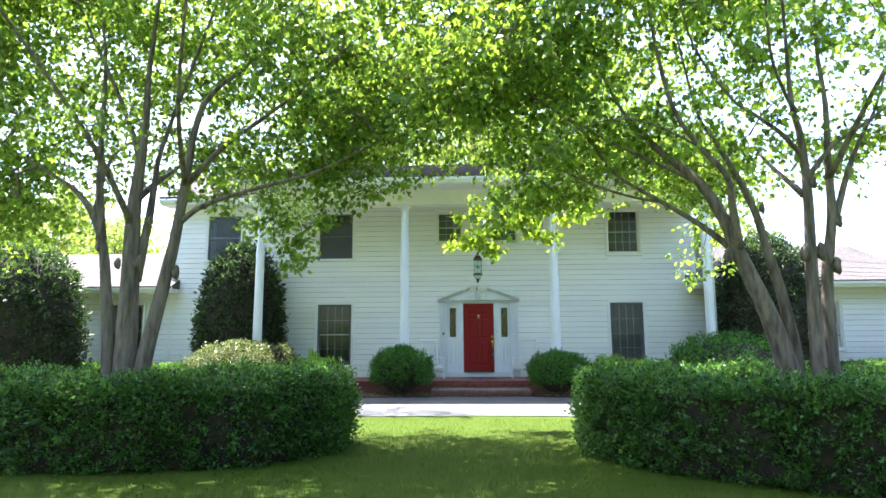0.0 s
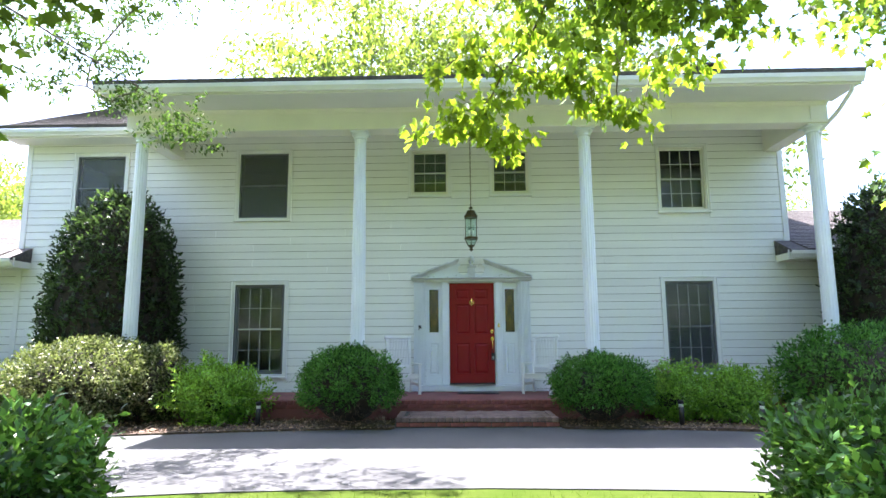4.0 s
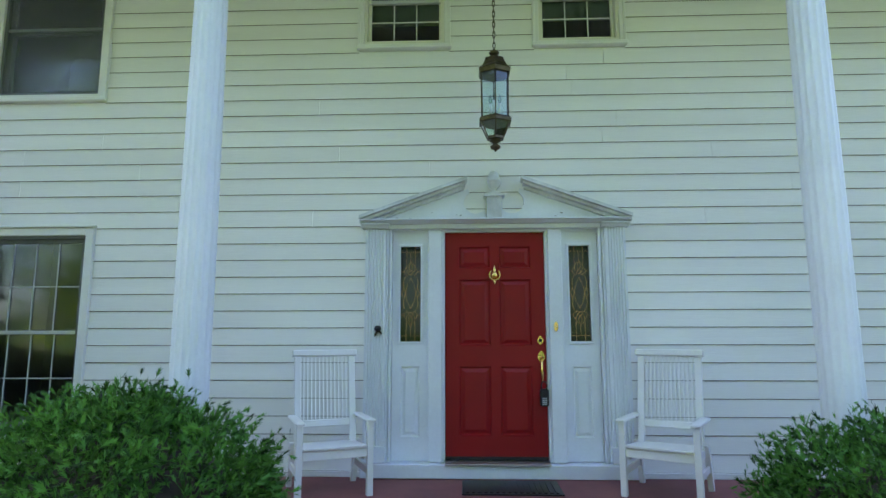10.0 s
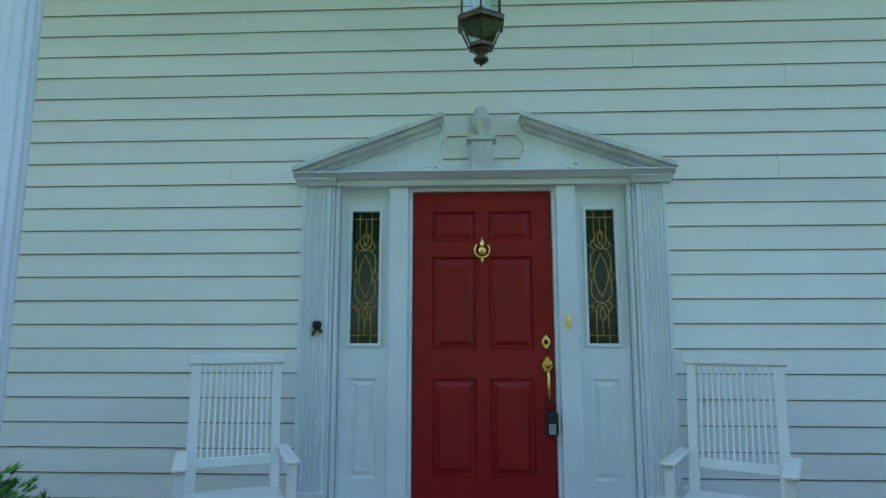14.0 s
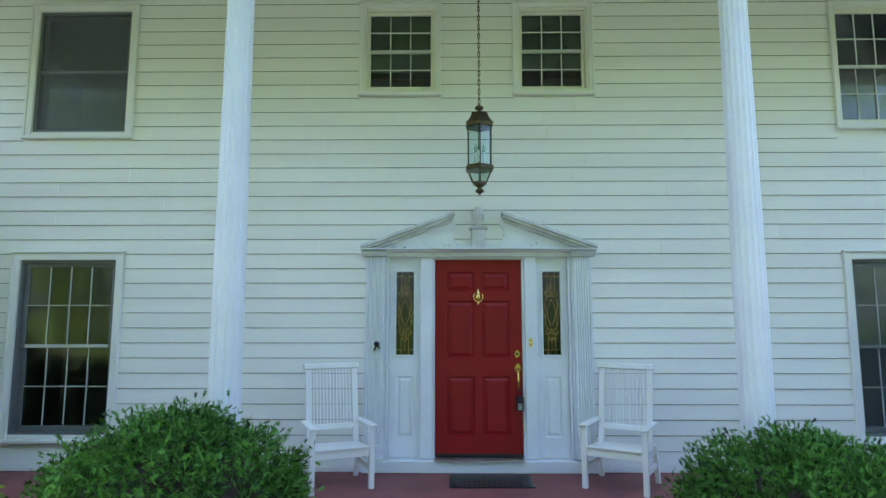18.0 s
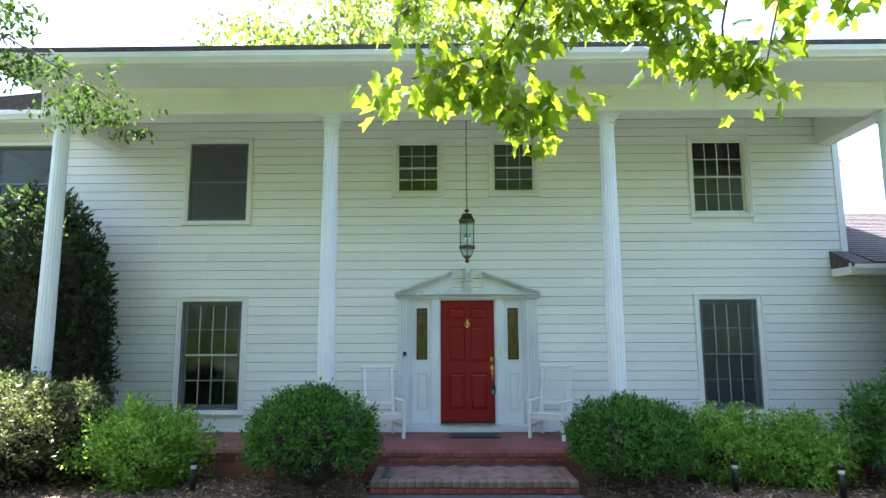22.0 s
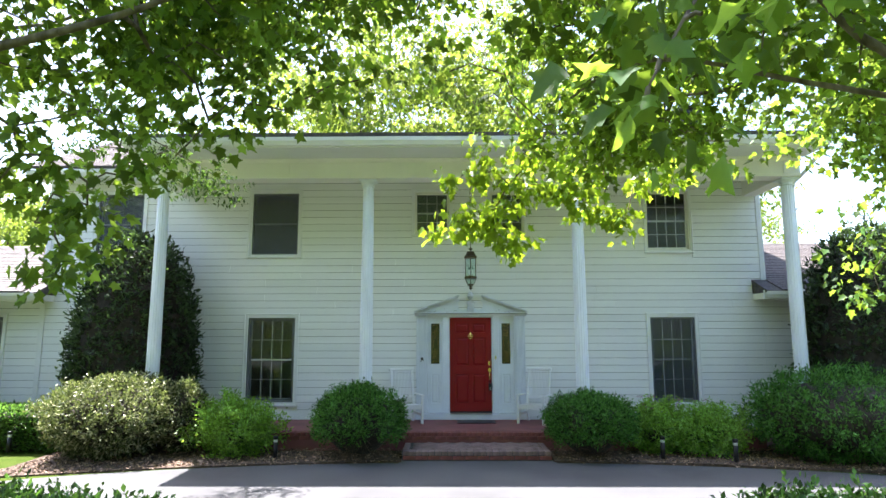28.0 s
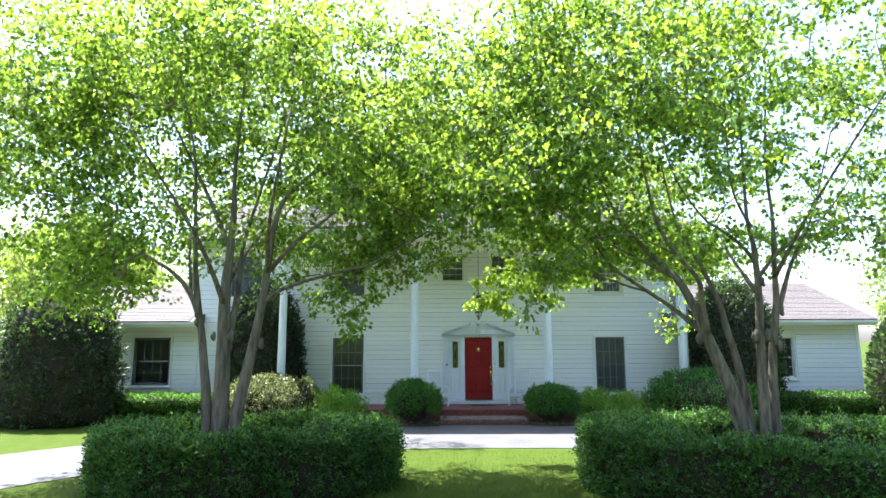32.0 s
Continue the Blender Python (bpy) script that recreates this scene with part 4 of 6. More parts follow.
            wire([(sg * 0.090, zc), (sg * 0.072, zc + f * 0.020), (sg * 0.058, zc + f * 0.045)])


sidelight(-1, 1)
sidelight(1, 2)
# doorbell button, doorbell camera, outlet
bell = thing("doorbell_button", (0.522, -0.036, 1.58), "small brass doorbell button on the door post", "doorbell")
part("plate", prism(B(), [(0.018 * math.cos(a), 0.044 * math.sin(a)) for a in [2 * math.pi * k / 14 for k in range(14)]], -0.006, 0.0, "y"), BRASS, bell)
part("button", lathe(B(), [(0.006, 0), (0.006, 0.004), (0.003, 0.006)], 10), WHITE, bell).matrix_basis = pose(0, -0.006, 0, 90, 0, 0)
knob = thing("door_chime_ornament", (-1.052, -0.072, 1.525), "small dark metal ornament hung on the pilaster", "ornament")
part("ring", lathe(B(), [(0.022, 0.02), (0.030, 0.03), (0.030, 0.05), (0.022, 0.062), (0.010, 0.066)], 12), IRON, knob).location = (0, -0.012, 0)
tg = B()
tube(tg, [(-0.004, -0.01, 0.022), (-0.02, -0.012, -0.01), (-0.026, -0.012, -0.03)], [0.008, 0.012, 0.006], 6)
tube(tg, [(0.006, -0.01, 0.022), (0.026, -0.012, 0.004), (0.036, -0.012, -0.008)], [0.008, 0.010, 0.005], 6)
part("tag", tg, BRONZE, knob)
outlet = thing("outlet_box", (2.70, -0.014, 0.74), "white weatherproof outlet cover on the clapboards", "outlet")
part("plate", bx(-0.085, 0.085, -0.02, 0.0, -0.065, 0.09, bevel=0.005), WHITE, outlet)
part("cover", bx(-0.03, 0.05, -0.04, -0.02, -0.04, 0.04, bevel=0.006), WHITE, outlet)
part("knockout", bx(-0.015, 0.035, -0.043, -0.039, -0.006, 0.022, bevel=0.002), GRILLE, outlet)

# ---- portico: porch, columns, beam, ceiling, roofs ----
porch = tagged(part("porch_floor", bx(-5.3, 5.3, -1.70, 0.018, -0.05, FLOOR - 0.001), PORCH), "red painted brick porch floor, worn smooth", "porch", kind="structure")
step = tagged(part("front_step", bx(-1.27, 1.22, -2.62, -1.71, -0.05, 0.122), MOSSY), "broad brick front step up to the porch", "step", kind="structure")


def column(x, label_extra):
    c = thing("column", (x, -1.52, FLOOR if abs(x) < 5 else GZ), "slender white fluted porch column " + label_extra, "column", "porch columns")
    zb = 0 if abs(x) < 5 else 0.0
    Ht = 5.09 - (FLOOR if abs(x) < 5 else GZ)
    bm = B()
    n, fl = 80, 16
    rings = []
    for rr, z in ((0.124, 0.09), (0.122, Ht * 0.4), (0.104, Ht - 0.13)):
        rg = []
        for k in range(n):
            a = 2 * math.pi * k / n
            u = (k * fl / n) % 1
            rg.append(bm.verts.new(((rr - 0.006 * math.sin(math.pi * min(u / 0.8, 1))) * math.cos(a), (rr - 0.006 * math.sin(math.pi * min(u / 0.8, 1))) * math.sin(a), z)))
        rings.append(rg)
    for a, b in zip(rings, rings[1:]):
        for k in range(n):
            bm.faces.new((a[k], a[(k + 1) % n], b[(k + 1) % n], b[k]))
    part("shaft", bm, TRIM, c)
    part("base", lathe(B(), [(0.165, 0.0), (0.168, 0.02), (0.168, 0.05), (0.15, 0.07), (0.14, 0.09)], 28), TRIM, c)
    part("capital", lathe(B(), [(0.108, Ht - 0.14), (0.124, Ht - 0.135), (0.124, Ht - 0.12), (0.11, Ht - 0.115), (0.11, Ht - 0.09), (0.135, Ht - 0.06), (0.155, Ht - 0.045), (0.16, Ht - 0.03)], 28), TRIM, c)
    part("abacus", bx(-0.165, 0.165, -0.165, 0.165, Ht - 0.03, Ht + 0.0, bevel=0.004), TRIM, c)
    return c


column(-6.11, "in front of the tall shrub")
column(-2.05, "beside the front door")
column(2.04, "beside the front door")
column(6.15, "at the end of the porch")

BX0, BX1 = -6.32, 6.33
beam = thing("portico_beam", (0, 0, 5.09), "cream painted portico beam carried by the columns", "beam", kind="structure")
part("beam_face", bx(BX0, BX1, -1.72, -1.38, 0.001, 0.385, bevel=0.004), CREAM, beam)
part("beam_moulding", prism(B(), [(-1.721, 0.315), (-1.721, 0.384), (-1.78, 0.384), (-1.775, 0.365), (-1.745, 0.345), (-1.735, 0.32)], BX0, BX1, "x"), CREAM, beam)
for xx in (-6.08, -3.64, -1.20, 1.20, 3.64, 6.08):
    part("batten", bx(xx - 0.065, xx + 0.065, -1.733, -1.7205, 0.057, 0.312, bevel=0.002), CREAM, beam)
    part("joint_strip", bx(xx - 0.070, xx - 0.0665, -1.7245, -1.7205, 0.060, 0.305), SOFFIT, beam)
part("bottom_rail", bx(BX0, BX1, -1.733, -1.7205, 0.002, 0.056, bevel=0.002), CREAM, beam)
for s, xx in ((-1, BX0), (1, BX1 - 0.3)):
    part("side_beam", bx(xx, xx + 0.3, -1.378, -0.02, 0.001, 0.52, bevel=0.004), CREAM, beam)
tagged(part("ceiling", bx(BX0, BX1, -1.72, 0.018, 5.615, 5.66), SOFFIT), "pale painted porch ceiling", "ceiling", kind="structure")
tagged(part("trim", bx(BX0, BX1, -1.72, -1.38, 5.477, 5.613), SOFFIT), "board above the portico beam", "trim", kind="structure")
EAVE_Y = -2.45
tagged(part("soffit_front", bx(BX0 - 0.1, BX1 + 0.1, EAVE_Y, -1.722, 5.478, 5.515), SOFFIT), "pale grey boarded soffit under the eave", "soffit", kind="structure")


def gutter(x0, x1, y, z, label):
    g_ = thing("gutter", ((x0 + x1) / 2, y, z), label, "gutter", kind="structure")
    h = (x1 - x0) / 2
    part("fascia", bx(-h, h, 0.001, 0.03, -0.03, 0.16), WHITE, g_)
    part("trough", prism(B(), [(0.0, 0.0), (-0.06, 0.0), (-0.075, 0.03), (-0.11, 0.07), (-0.12, 0.125), (-0.11, 0.125), (-0.10, 0.075), (-0.065, 0.035), (-0.05, 0.008), (0.0, 0.008)], -h, h, "x"), WHITE, g_)
    part("lip", bx(-h, h, -0.124, -0.108, 0.122, 0.134), WHITE, g_)
    return g_


gutter(BX0 - 0.12, BX1 + 0.12, EAVE_Y - 0.03, 5.50, "white metal gutter along the portico eave")


def roof_slab(name, x0, x1, ya, za, yb, zb, label, th=0.06):
    """A pitched roof plane with rows of overlapping shingle courses."""
    d = Vector((0, yb - ya, zb - za))
    L = d.length
    d.normalize()
    nrm = Vector((0, -d.z, d.y))
    if nrm.z < 0:
        nrm = -nrm
    bm = B()
    rows = int(L / 0.14)
    verts = []
    for k in range(rows + 1):
        p = Vector((0, ya, za)) + d * (L * k / rows)
        lo = p + nrm * (th if k else th)
        hi = p + nrm * (th + 0.012)
        if k:
            verts.append((lo.y, lo.z))
        if k < rows:
            verts.append((hi.y, hi.z))
    verts += [(yb, zb), (ya, za)]
    prism(bm, verts, x0, x1, "x")
    return tagged(part(name, bm, SHINGLE), label, "roof", kind="structure")


RY, RZ = 3.7, 7.75
roof_slab("roof_portico", BX0 - 0.15, BX1 + 0.15, EAVE_Y - 0.12, 5.645, RY, RZ, "weathered grey-brown asphalt shingle roof")
roof_slab("roof_left", XL - 0.25, BX0 - 0.15, -0.55, 5.645, RY, RZ, "weathered grey-brown asphalt shingle roof")
roof_slab("roof_back", XL - 0.25, BX1 + 0.15, 7.9, 5.6, RY, RZ, "weathered grey-brown asphalt shingle roof")
tagged(part("soffit_left", bx(XL - 0.2, BX0 - 0.102, -0.45, 0.0, 5.46, 5.50), SOFFIT), "pale boarded soffit under the eave", "soffit", kind="structure")
gutter(XL - 0.22, BX0 - 0.13, -0.47, 5.49, "white metal gutter along the main eave")
# gable end of the portico roof
for s, xx in ((-1, BX0 - 0.10), (1, BX1 - 0.02)):
    pts = [(EAVE_Y + 0.05, 5.53), (0.0, 5.53), (0.0, 6.40), (EAVE_Y + 0.05, 5.62)]
    tagged(part("gable_board", prism(B(), pts, xx, xx + 0.12, "x"), WHITE), "white boarded gable end of the portico roof", "gable", kind="structure")

WRZ, WRY = 4.45, 3.2
for nm, x0, x1 in (("left", -15.5, XL - 0.002), ("right", XR + 0.002, 12.85)):
    roof_slab("roof_wing_" + nm, x0, x1, -0.62, 2.93, WRY, WRZ, "low wing roof of grey-brown asphalt shingles")
    roof_slab("roof_wing_back_" + nm, x0, x1, 6.9, 2.93, WRY, WRZ, "low wing roof of grey-brown asphalt shingles")
    tagged(part("soffit_wing", bx(x0 + 0.05, x1 - 0.02, -0.5, 0.0, 2.80, 2.84), CREAM), "cream boarded soffit of the wing", "soffit", kind="structure")
gutter(-15.5, XL + 0.30, -0.53, 2.82, "white gutter of the low wing")
gutter(XR - 0.32, 12.85, -0.53, 2.82, "white gutter of the garage wing")
for xa, xb in ((XL - 0.002, XL + 0.28), (XR - 0.30, XR + 0.002)):
    bm = prism(B(), [(-0.62, 2.93), (-0.62, 2.97), (0.0, 3.24), (0.0, 3.19), (-0.02, 2.93)], xa, xb, "x")
    tagged(part("eave_return", bm, SHINGLE), "short shingled eave return lapping the house corner", "eave", kind="structure")
    tagged(part("soffit_return", bx(xa, xb, -0.52, -0.024, 2.80, 2.928), CREAM), "cream boxed eave return", "soffit", kind="structure")
# downspout behind the end column
ds = thing("downspout", (6.33, -2.42, 5.5), "white metal downspout bending from the gutter down the end column", "downspout")
b_ = B()
tube(b_, [(0, 0, 0.02), (0, 0.02, -0.10), (0.02, 0.45, -0.30), (0.02, 0.98, -0.46), (0.02, 1.05, -0.60), (0.02, 1.05, -5.45)], [0.034] * 6, 8)
part("pipe", b_, WHITE, ds)
for zz in (-1.0, -2.6, -4.2):
    part("strap", bx(-0.03, 0.07, 1.0, 1.09, zz, zz + 0.03), WHITE, ds)

# roof vent standing above the shingles
vent = thing("roof_vent", (5.85, 2.0, 7.10), "dark metal box vent on the shingle roof", "roof vent")
part("stack", bx(-0.20, 0.20, -0.18, 0.18, 0.0, 0.72, bevel=0.01), IRON, vent)
part("hood", bx(-0.25, 0.25, -0.23, 0.23, 0.76, 0.82, bevel=0.015), IRON, vent)
for k in range(4):
    part("post", bx(-0.19 + 0.35 * (k % 2), -0.16 + 0.35 * (k % 2), -0.17 + 0.31 * (k // 2), -0.14 + 0.31 * (k // 2), 0.719, 0.761), IRON, vent)

# ---- front trees ----


def stem(pts):
    return [((p[0], p[1], p[2]), r) for p, r in pts]


def S_(p0, p1, r0, r1, n=7, sway=0.12, seed=0, z_pow=1.0):
    """A stem from p0 to p1 that bends a little on the way."""
    rng = random.Random(seed)
    a, b = Vector(p0), Vector(p1)
    ax, ay = rng.uniform(-sway, sway), rng.uniform(-sway, sway)
    out = []
    for k in range(n + 1):
        t = k / n
        p = a.lerp(b, t)
        z = a.z + (b.z - a.z) * t ** z_pow
        out.append(((p.x + ax * math.sin(math.pi * t), p.y + ay * math.sin(math.pi * t), z), r0 + (r1 - r0) * t))
    return out


rng = np.random.default_rng(11)
# left maple: three close stems
def P_(pts, r0, r1, power=0.8):
    """A limb through given points, smoothed, tapering from r0 to r1."""
    V = [Vector(q) for q in pts]
    out = []
    m = len(V) - 1
    for i in range(m):
        a, b, c, d = V[max(i - 1, 0)], V[i], V[i + 1], V[min(i + 2, m)]
        for k in range(4):
            t = k / 4
            out.append(0.5 * ((2 * b) + (c - a) * t + (2 * a - 5 * b + 4 * c - d) * t * t + (3 * b - a - 3 * c + d) * t ** 3))
    out.append(V[-1])
    n = len(out) - 1
    return [((q.x, q.y, q.z), r0 + (r1 - r0) * (k / n) ** power) for k, q in enumerate(out)]


LX, LY = -4.70, -10.20
RX, RYY = 3.65, -10.70


def at_tree(ox, oy, pts, r0, r1, power=0.8):
    """A limb through points of the place, for a tree that stands at ox, oy."""
    return P_([(x - ox, y - oy, z + 0.06) for x, y, z in pts], r0, r1, power)


def L_(pts, r0, r1):
    return at_tree(LX, LY, pts, r0, r1)


def R_(pts, r0, r1):
    return at_tree(RX, RYY, pts, r0, r1, 0.58)


left_stems = [
    L_([(-4.86, -10.18, -0.05), (-4.93, -10.2, 1.3), (-5.02, -10.2, 2.04), (-5.11, -10.2, 2.65), (-5.30, -10.2, 3.12), (-5.6, -10.15, 3.45), (-6.0, -10.1, 3.7), (-6.9, -9.9, 4.2)], 0.105, 0.012),
    L_([(-5.14, -10.2, 2.75), (-5.25, -10.15, 3.45), (-5.31, -10.1, 4.05), (-5.5, -9.9, 5.6), (-5.9, -9.7, 7.0)], 0.068, 0.012),
    L_([(-4.67, -10.2, -0.05), (-4.70, -10.2, 1.16), (-4.71, -10.2, 2.18), (-4.73, -10.2, 3.09), (-4.69, -10.2, 3.7), (-4.65, -10.2, 4.5), (-4.70, -10.1, 5.35), (-4.6, -10.0, 7.6)], 0.175, 0.014),
    L_([(-4.66, -10.15, 2.2), (-4.57, -10.1, 3.05), (-4.55, -10.05, 3.55), (-4.50, -10.0, 4.1), (-4.1, -9.8, 5.8), (-3.8, -9.6, 7.2)], 0.068, 0.012),
    L_([(-4.55, -10.25, -0.05), (-4.45, -10.22, 1.1), (-4.28, -10.2, 2.03), (-4.15, -10.2, 2.72), (-4.05, -10.2, 3.5), (-3.97, -10.2, 4.2), (-3.8, -10.15, 4.75), (-3.3, -10.0, 5.3), (-2.5, -9.8, 6.3)], 0.125, 0.012),
    L_([(-4.08, -10.2, 2.98), (-3.85, -10.2, 3.16), (-3.5, -10.2, 3.30), (-2.98, -10.2, 3.44), (-2.36, -10.2, 3.60), (-2.03, -10.1, 3.78), (-1.4, -9.9, 4.2)], 0.044, 0.012),
    L_([(-4.02, -10.2, 3.50), (-3.6, -10.2, 3.96), (-3.3, -10.15, 4.23), (-2.6, -10.0, 4.85), (-1.9, -9.9, 5.6)], 0.048, 0.012),
    L_([(-4.72, -10.2, 2.9), (-4.9, -11.0, 3.9), (-5.4, -12.2, 5.2)], 0.055, 0.012),
    L_([(-4.70, -10.2, 3.3), (-4.7, -8.9, 4.2), (-4.4, -7.4, 5.2)], 0.055, 0.012),
    L_([(-4.66, -10.2, 3.8), (-5.3, -9.9, 5.0), (-6.3, -9.7, 6.8)], 0.055, 0.012),
    L_([(-4.05, -10.2, 3.45), (-3.8, -11.0, 4.3), (-3.3, -11.9, 5.6)], 0.045, 0.012),
    L_([(-5.28, -10.2, 3.08), (-6.1, -8.3, 4.7), (-5.9, -6.2, 5.35), (-5.28, -4.2, 5.2), (-4.33, -3.1, 4.7)], 0.032, 0.006),
]


def crown(rng, n, centre, r, floor_fn, shell=0.42):
    """Leaf clumps inside an egg-shaped crown, kept above an uneven lower edge."""
    q = crown_points(rng, int(n * 1.7), centre, r, -0.95, shell)
    return q[[p[2] > floor_fn(p[0], p[1]) for p in q]][:n]


def under_left(x, y):
    return 3.55 + 0.35 * max(0, x - 1.2) - 0.25 * max(0, -x - 1.0) + 0.9 * max(0, y - 0.2) + 0.2 * math.sin(2.3 * x) * math.cos(1.7 * y)


def under_right(x, y):
    return 3.6 + 0.25 * max(0, -x - 1.5) - 0.12 * max(0, x - 1.0) + 0.2 * math.sin(2.1 * x + 1) * math.cos(1.9 * y)


def opened(points, x0, x1, y1, z1, share):
    """Thin the clumps on the near under-side of a crown, where the limbs show."""
    pick = np.random.default_rng(77).uniform(0, 1, len(points)) < share
    inside = (points[:, 0] > x0) & (points[:, 0] < x1) & (points[:, 1] < y1) & (points[:, 2] < z1)
    return points[~(inside & pick)]


LEFT_SHIFT = np.array([-0.38, 0.85, 0.0])
big = np.concatenate([
    crown(rng, 300, (0.0, 0.5, 6.0), (4.6, 3.3, 3.9), under_left),
    crown_points(rng, 130, (-3.0, 0.2, 6.4), (2.6, 2.4, 2.0), -1, 0.6),
    crown_points(rng, 44, (2.9, -0.2, 5.8), (2.0, 2.0, 1.4), -1, 0.6),
    crown_points(rng, 16, (3.1, 0.2, 4.75), (1.5, 1.6, 0.7), -1, 0.6),
    # high clumps added to keep the sun off the lawn between the hedges
    crown_points(rng, 26, (3.2, 2.1, 6.3), (1.9, 1.3, 0.9), -1, 0.6),
    crown_points(rng, 26, (4.2, -0.2, 7.4), (1.2, 1.8, 1.3), -1, 0.6),
    crown_points(rng, 22, (-2.6, 0.6, 3.5), (1.3, 1.0, 0.6), -1, 0.6),
    crown_points(rng, 22, (-3.4, 0.6, 4.2), (1.5, 1.4, 0.6), -1, 0.6),
    crown_points(rng, 150, (-1.0, 0.4, 7.9), (4.6, 3.0, 1.7), -1, 0.6),
    crown_points(rng, 24, (2.7, -0.1, 4.2), (1.5, 0.8, 0.5), -1, 0.6),
    crown_points(rng, 14, (-0.6, 0.4, 4.2), (2.2, 0.8, 0.6), -1, 0.6),
    crown_points(rng, 26, (3.7, 0.5, 5.2), (1.4, 1.2, 0.7), -1, 0.6)])
big = opened(big, -2.0, 2.4, 0.2, 5.6, 0.3) + LEFT_SHIFT
low = np.array([(2.30, -0.15, 2.50), (2.25, -0.1, 2.75), (2.40, -0.05, 2.95), (2.05, 0.0, 2.85), (1.80, -0.05, 3.05), (2.60, 0.05, 3.15), (2.2, 0.1, 3.2), (1.55, 0.1, 3.25), (2.85, 0.1, 3.3), (2.0, -0.2, 3.4),
                (1.4, -0.3, 3.5), (2.5, -0.2, 3.5), (3.1, 0.0, 3.5), (3.35, 0.1, 3.65), (1.0, 0.1, 3.5), (3.7, 0.2, 3.75), (2.9, -0.3, 3.75), (4.0, 0.3, 3.9), (0.7, -0.2, 3.6)]) + LEFT_SHIFT
spray = np.array([(0.75, 6.3, 4.6), (0.45, 6.1, 4.85), (0.0, 5.7, 5.1), (-0.4, 5.2, 5.3), (-0.75, 4.7, 5.35), (-0.3, 5.6, 4.9), (-1.0, 4.2, 5.5), (-1.2, 3.4, 5.5), (0.25, 6.0, 4.6), (-0.9, 5.1, 5.0), (-0.1, 5.4, 5.45), (-0.6, 5.0, 5.75)]) + LEFT_SHIFT
# extra clumps, the higher ones out of view, added to dapple the drive
over = np.array([(-0.6, 5.6, 5.7), (-0.9, 5.3, 6.2), (-0.5, 5.9, 6.5), (0.0, 5.5, 6.3), (0.2, 6.0, 6.7), (0.7, 5.6, 6.9), (0.9, 6.1, 7.1), (1.3, 5.5, 7.0), (1.6, 5.9, 7.3), (2.0, 5.6, 7.2), (2.3, 5.2, 7.0), (1.8, 5.1, 6.8), (1.1, 5.0, 6.7), (0.4, 5.1, 6.6)]) + LEFT_SHIFT
spray = np.concatenate([spray, over])
cl = np.concatenate([big, low, spray])
maple_l = tree("maple_tree", LX, LY, GZ - 0.05, left_stems, cl, np.concatenate([np.where(big[:, 2] > 6.2, 122, 105), np.full(len(low), 63), np.zeros(len(spray), int)]), np.repeat([0.27, 0.13, 0.2], [len(big), len(low), len(spray)]), 0.078, MAPLE, "leafy maple with several slender grey trunks inside a hedge ring", 21, group="front maples", scars=((-4.10, -10.22, 2.30, 0.075), (-5.15, -10.22, 2.66, 0.07), (-4.58, -10.26, 2.42, 0.08), (-4.86, -10.26, 2.42, 0.06), (-4.50, -10.2, 3.0, 0.05)))
rg = np.random.default_rng(24)
sp = np.repeat(spray, 24, axis=0) + rg.normal(size=(len(spray) * 24, 3)) * np.array([0.20, 0.20, 0.11])
sp = np.repeat(sp, 10, axis=0) + rg.normal(size=(len(sp) * 10, 3)) * 0.045
leaves("low_spray", sp, rg.normal(size=sp.shape) * 0.5 + np.array([0.15, 0.1, -0.45]), rg.uniform(0.05, 0.09, len(sp)), SPRAY, maple_l, LEAF_OVAL, 25, 0.2, "darker small leaves of the long spray reaching the house", "stuff", 0.1, 0.7)

